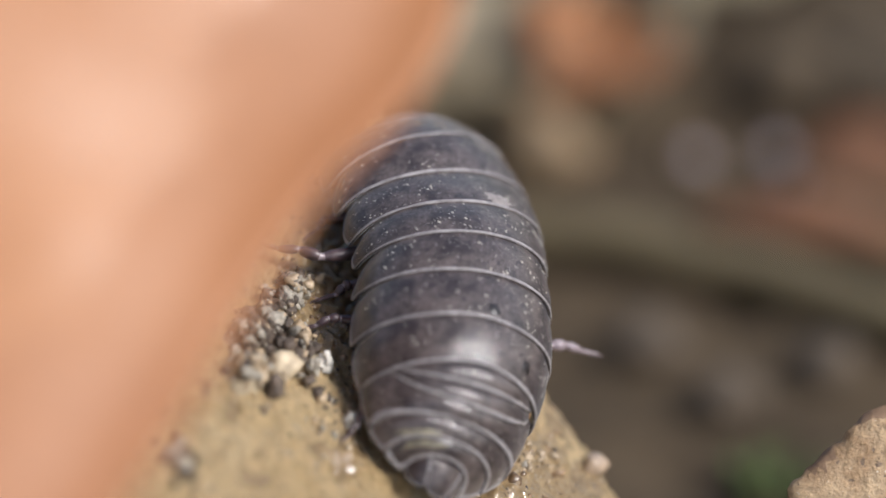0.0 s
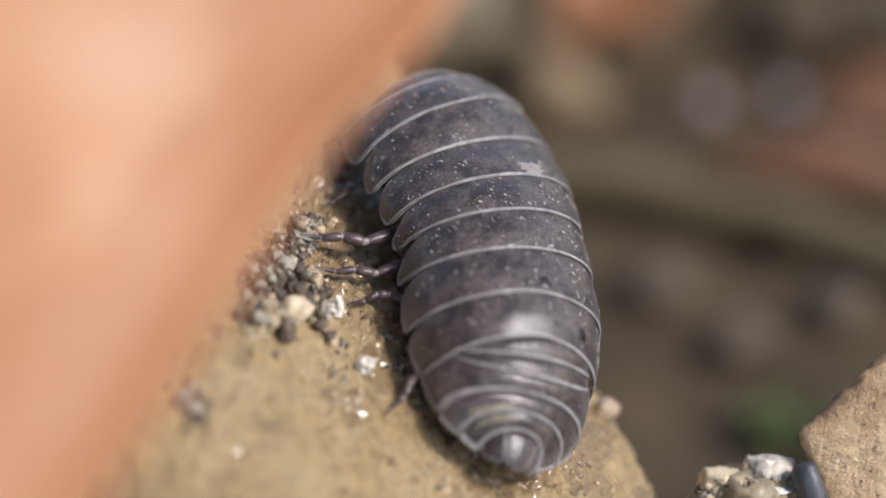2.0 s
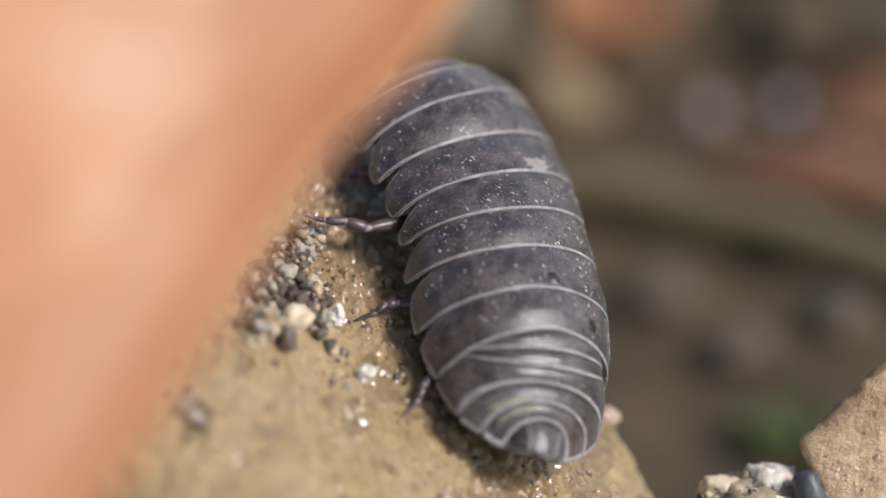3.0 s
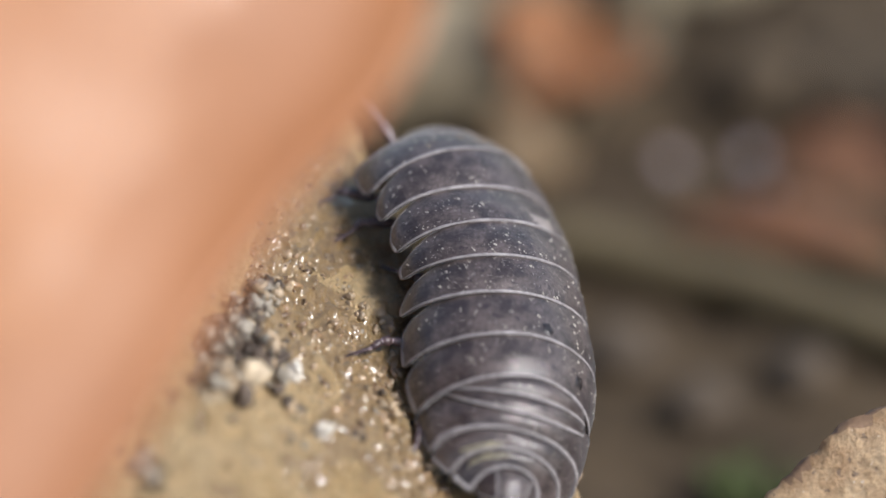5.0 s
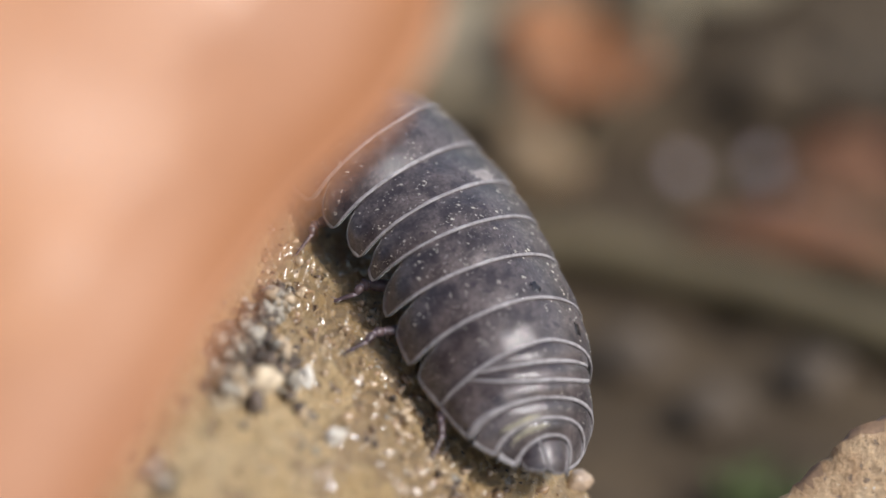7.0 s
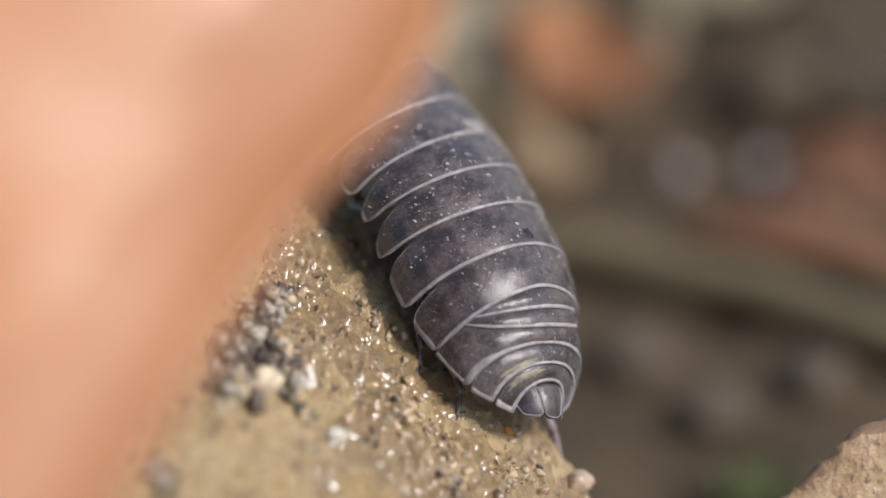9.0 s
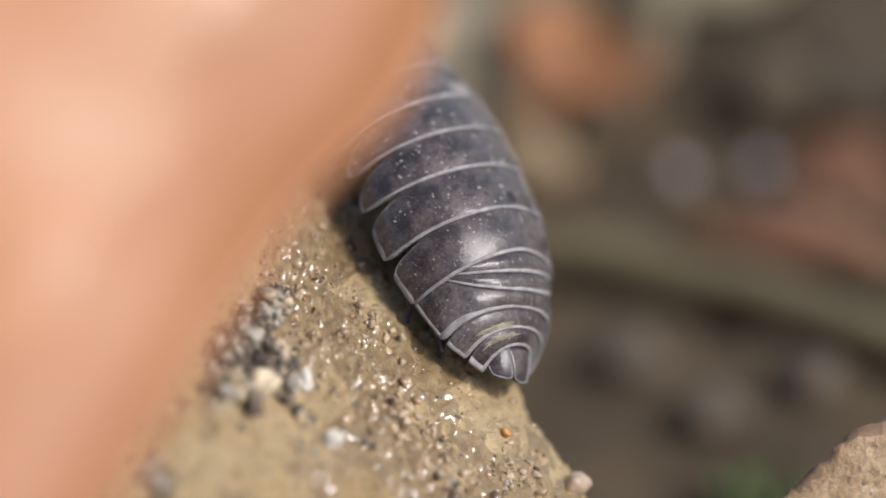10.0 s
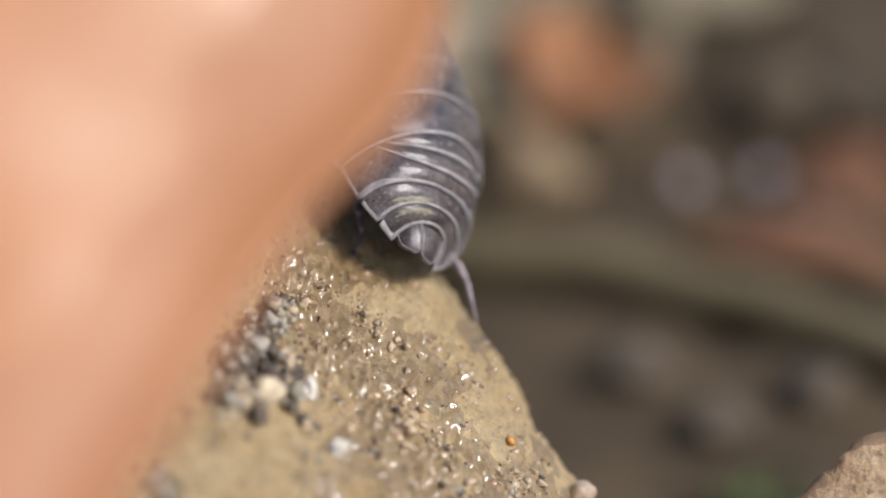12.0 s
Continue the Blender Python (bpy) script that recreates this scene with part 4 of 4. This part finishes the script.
def build_antenna(side, owner):
    """A jointed feeler, hung at its root on the head; the left one is held high."""
    root = Vector((-side * FEELER_ROOT.x, FEELER_ROOT.y, FEELER_ROOT.z))
    if side < 0:
        pts = [Vector(p) for p in ((0, 0, 0), (-0.45, 0.55, 1.2), (-0.65, 1.1, 1.65), (-0.95, 1.9, 2.2), (-1.15, 2.7, 2.5))]
    else:
        pts = [Vector(p) for p in ((0, 0, 0), (0.45, 0.5, 0.1), (1.05, 1.3, 0.25), (1.3, 2.25, 0.05), (1.35, 2.85, -0.15))]
    return jointed(pts, [(0.15, 0.15), (0.15, 0.14), (0.14, 0.11), (0.09, 0.02)], "antenna", owner, in_metres(Matrix.Translation(root)), M_LEG_PALE)


def shell_mark(i, k0, k1, v0, v1, mat, name, label, owner, seed):
    """A thin uneven patch that lies on a plate."""
    nu, nv = 14, 10
    verts = []
    for u in range(nu):
        for v in range(nv):
            a, b = u / (nu - 1) * 2 - 1, v / (nv - 1) * 2 - 1
            h = 1 + 0.8 * noise.noise(Vector((a * 2.3, b * 2.3, seed)))
            s = math.sqrt(max(1e-6, (1 - b * b / 2))), math.sqrt(max(1e-6, (1 - a * a / 2)))
            p = shell_point(i, (k0 + k1) / 2 + (k1 - k0) / 2 * a * s[0] * h, (v0 + v1) / 2 + (v1 - v0) / 2 * b * s[1] * h)
            edge = max(abs(a), abs(b))
            verts.append((p + Vector((p.x * 0.3, 0, p.z)).normalized() * (0.03 * (1 - edge ** 4) - 0.012)) * MM)
    tagged(part(name, mesh_of(name, verts, grid_faces(nu, nv), mat), owner), label)


def build_belly(i, owner):
    """The soft underside that closes a segment from below."""
    hw, ln = SEG_HALF[i] * 0.62, SEG_LEN[i] * 0.62
    vf = lump(1.0, 80, 0.03, 2, (hw, ln, 0.55))
    part("underside", mesh_of("underside", *scaled(([Vector(v) + Vector((0, 0, 0.62)) for v in vf[0]], vf[1])), M_LEG), owner)


SEGMENTS, LEGS, FEELERS = [], [], []
LEG_TIP = 305          # a vertex of the foot's end ring


def build_woodlouse():
    global REST
    REST = spine(*(sum(c) / len(CRAWL) for c in list(zip(*CRAWL))[7:]))      # the usual bend, to which the plates are fitted
    bug = new("woodlouse")
    tagged(bug, "slate-grey pill woodlouse with pale-rimmed plates, crawling on the stone", "woodlouse")
    for i in range(14):
        ob = build_telson(bug) if i == 13 else build_segment(i, bug)
        SEGMENTS.append(ob)
        if i < 13:
            build_belly(i, ob)
        if 1 <= i <= 7:
            for side in (-1, 1):
                LEGS.append((*build_leg(i, side, ob), i, side))
    for side in (-1, 1):
        FEELERS.append(build_antenna(side, SEGMENTS[0]))
    build_dust(1, SEGMENTS[1], 34, random.Random(80), M_GRIT_TAN, (-0.42, 0.12, 0.42, 0.72), "golden sand grains")
    shell_mark(3, 0.16, 0.36, 0.72, 0.98, M_SCAR, "scar", "pale worn scar", SEGMENTS[3], 2.0)
    shell_mark(6, 0.02, 0.1, 0.7, 0.92, M_NICK, "nick", "dark nick", SEGMENTS[6], 3.0)
    shell_mark(7, 0.3, 0.38, 0.55, 0.8, M_NICK, "nick", "dark nick", SEGMENTS[7], 4.0)
    shell_mark(11, -0.72, -0.2, 0.72, 1.0, M_MARK, "marking", "straw-coloured marking", SEGMENTS[11], 5.0)
    shell_mark(12, -0.75, -0.15, 0.3, 0.62, M_MARK, "marking", "straw-coloured marking", SEGMENTS[12], 6.0)
    return bug


# seconds, how far the last leg is drawn in
TRAIL = [(0.0, 1.0), (7.4, 1.0), (8.5, 0.55), (9.0, 0.3), (9.5, 0.0), (10.0, 0.9), (10.5, 0.35), (11.0, 0.85), (11.5, 0.25), (12.0, 0.0)]


def crawl_at(t):
    """The animal's pose in SLOPE space, in millimetres, and its spine, between two rows of CRAWL."""
    for r0, r1 in zip(CRAWL, CRAWL[1:]):
        if r0[0] <= t <= r1[0]:
            k = (t - r0[0]) / (r1[0] - r0[0])
            x, y, z, yaw, pitch, roll, *bends = [a + (b - a) * k for a, b in zip(r0[1:], r1[1:])]
    far = (REACH - z) / REACH
    return Matrix.Translation((x * far, y * far, z)) @ pose(0, 0, 0, 0, 0, yaw) @ pose(0, 0, 0, pitch) @ pose(0, 0, 0, 0, roll), spine(*bends)


def planted(t, leg, hip, i, swing):
    """How far a left leg is let down for its foot to meet the stone."""
    body, chain = crawl_at(t)
    end = leg.data.vertices[LEG_TIP].co / MM
    at = body @ chain[i] @ Matrix.Translation(hip)
    for q in range(13):
        p = at @ pose(0, 0, 0, 0, 12 - 6 * q, swing) @ end
        far = REACH / (REACH - p.z)
        if p.z - stone_at(p.x * far, p.y * far).z < 0.05:
            return 12 - 6 * q
    return -45


def motions():
    """The woodlouse crawls over the shoulder; its plates follow its spine and its legs step."""
    rows, chains = [], []
    for t, x, y, z, yaw, pitch, roll, *bends in CRAWL:
        k = (REACH - z) / REACH
        turn = pose(0, 0, 0, 0, 0, yaw) @ pose(0, 0, 0, pitch) @ pose(0, 0, 0, 0, roll)
        rows.append((t, SLOPE @ in_metres(Matrix.Translation((x * k, y * k, z)) @ turn)))
        chains.append((t, spine(*bends)))
    walk(woodlouse, rows)
    for i, ob in enumerate(SEGMENTS):
        walk(ob, [(t, in_metres(c[i])) for t, c in chains])
    # the left feeler is lifted as it comes to the edge
    lifted = [(0.0, -80), (3.4, -80), (4.4, 4), (4.8, 6), (5.2, -6), (5.5, -34), (5.8, 4), (6.1, -50), (12.0, -80)]
    walk(FEELERS[0], [(t, in_metres(Matrix.Translation(FEELER_ROOT)) @ pose(0, 0, 0, turn)) for t, turn in lifted])
    for leg, hip, i, side in LEGS:
        steps = []
        for q in range(49):
            t = q * 0.25
            phase = 2 * math.pi * (t / 1.2 + i * 0.17 + (0.5 if side > 0 else 0.0))
            fold, swing = 0.0, (4 if side < 0 and i in (3, 4) else 9) * math.sin(phase)
            if i == 6 and side > 0:
                # stretched out at first, then drawn in under the body
                k = min(1.0, max(0.0, (t - 1.25) / 0.6))
                fold = 55 * k * k * (3 - 2 * k)
                swing = 24 - 50 * min(1.0, t / 1.25)
            tuck = 0.0
            if i == 7 and side > 0:
                swing = -9 + 9 * min(1.0, max(0.0, (t - 9.2) / 2.6))
                # drawn in under the plates at first, then stretched out behind the tail and set anew at each step
                for (t0, k0), (t1, k1) in zip(TRAIL, TRAIL[1:]):
                    if t0 <= t <= t1:
                        tuck = k0 + (k1 - k0) * (t - t0) / (t1 - t0)
            if side < 0:
                # held out to the side at first, then set down on the stone at every step
                k = min(1.0, max(0.0, (t - 3.3) / 1.5)) if i == 3 else 1.0
                if i == 4:
                    # reached out once, for a second
                    k = 1 - min(1.0, max(0.0, (t - 1.0) / 0.25)) * min(1.0, max(0.0, (2.5 - t) / 0.25))
                # the hind legs trail as it climbs away
                late = min(1.0, max(0.0, (t - 6.6) / 2.0))
                if i == 5:
                    # drawn in under the body between two steps
                    swing -= 70 * min(1.0, max(0.0, (t - 1.0) / 0.4)) * min(1.0, max(0.0, (7.2 - t) / 0.7))
                if i == 7:
                    swing += 26 * (1 - late)
                swing += (56 if i > 4 else 15) * late * late * (3 - 2 * late)
                if i in (3, 4):
                    swing += 75 * k
                if k > 0:
                    fold = k * k * (3 - 2 * k) * planted(t, leg, hip, i, swing)
            steps.append((t, in_metres(Matrix.Translation(hip)) @ pose(0, 0, 0, 58 * tuck, fold + side * -4 * max(0.0, math.cos(phase)), 20 * tuck + swing)))
        walk(leg, steps)


build_ground()
stone = build_stone()
build_rock()
build_leaf()
build_background()
build_pebbles()
woodlouse = build_woodlouse()
build_grit(stone)
motions()
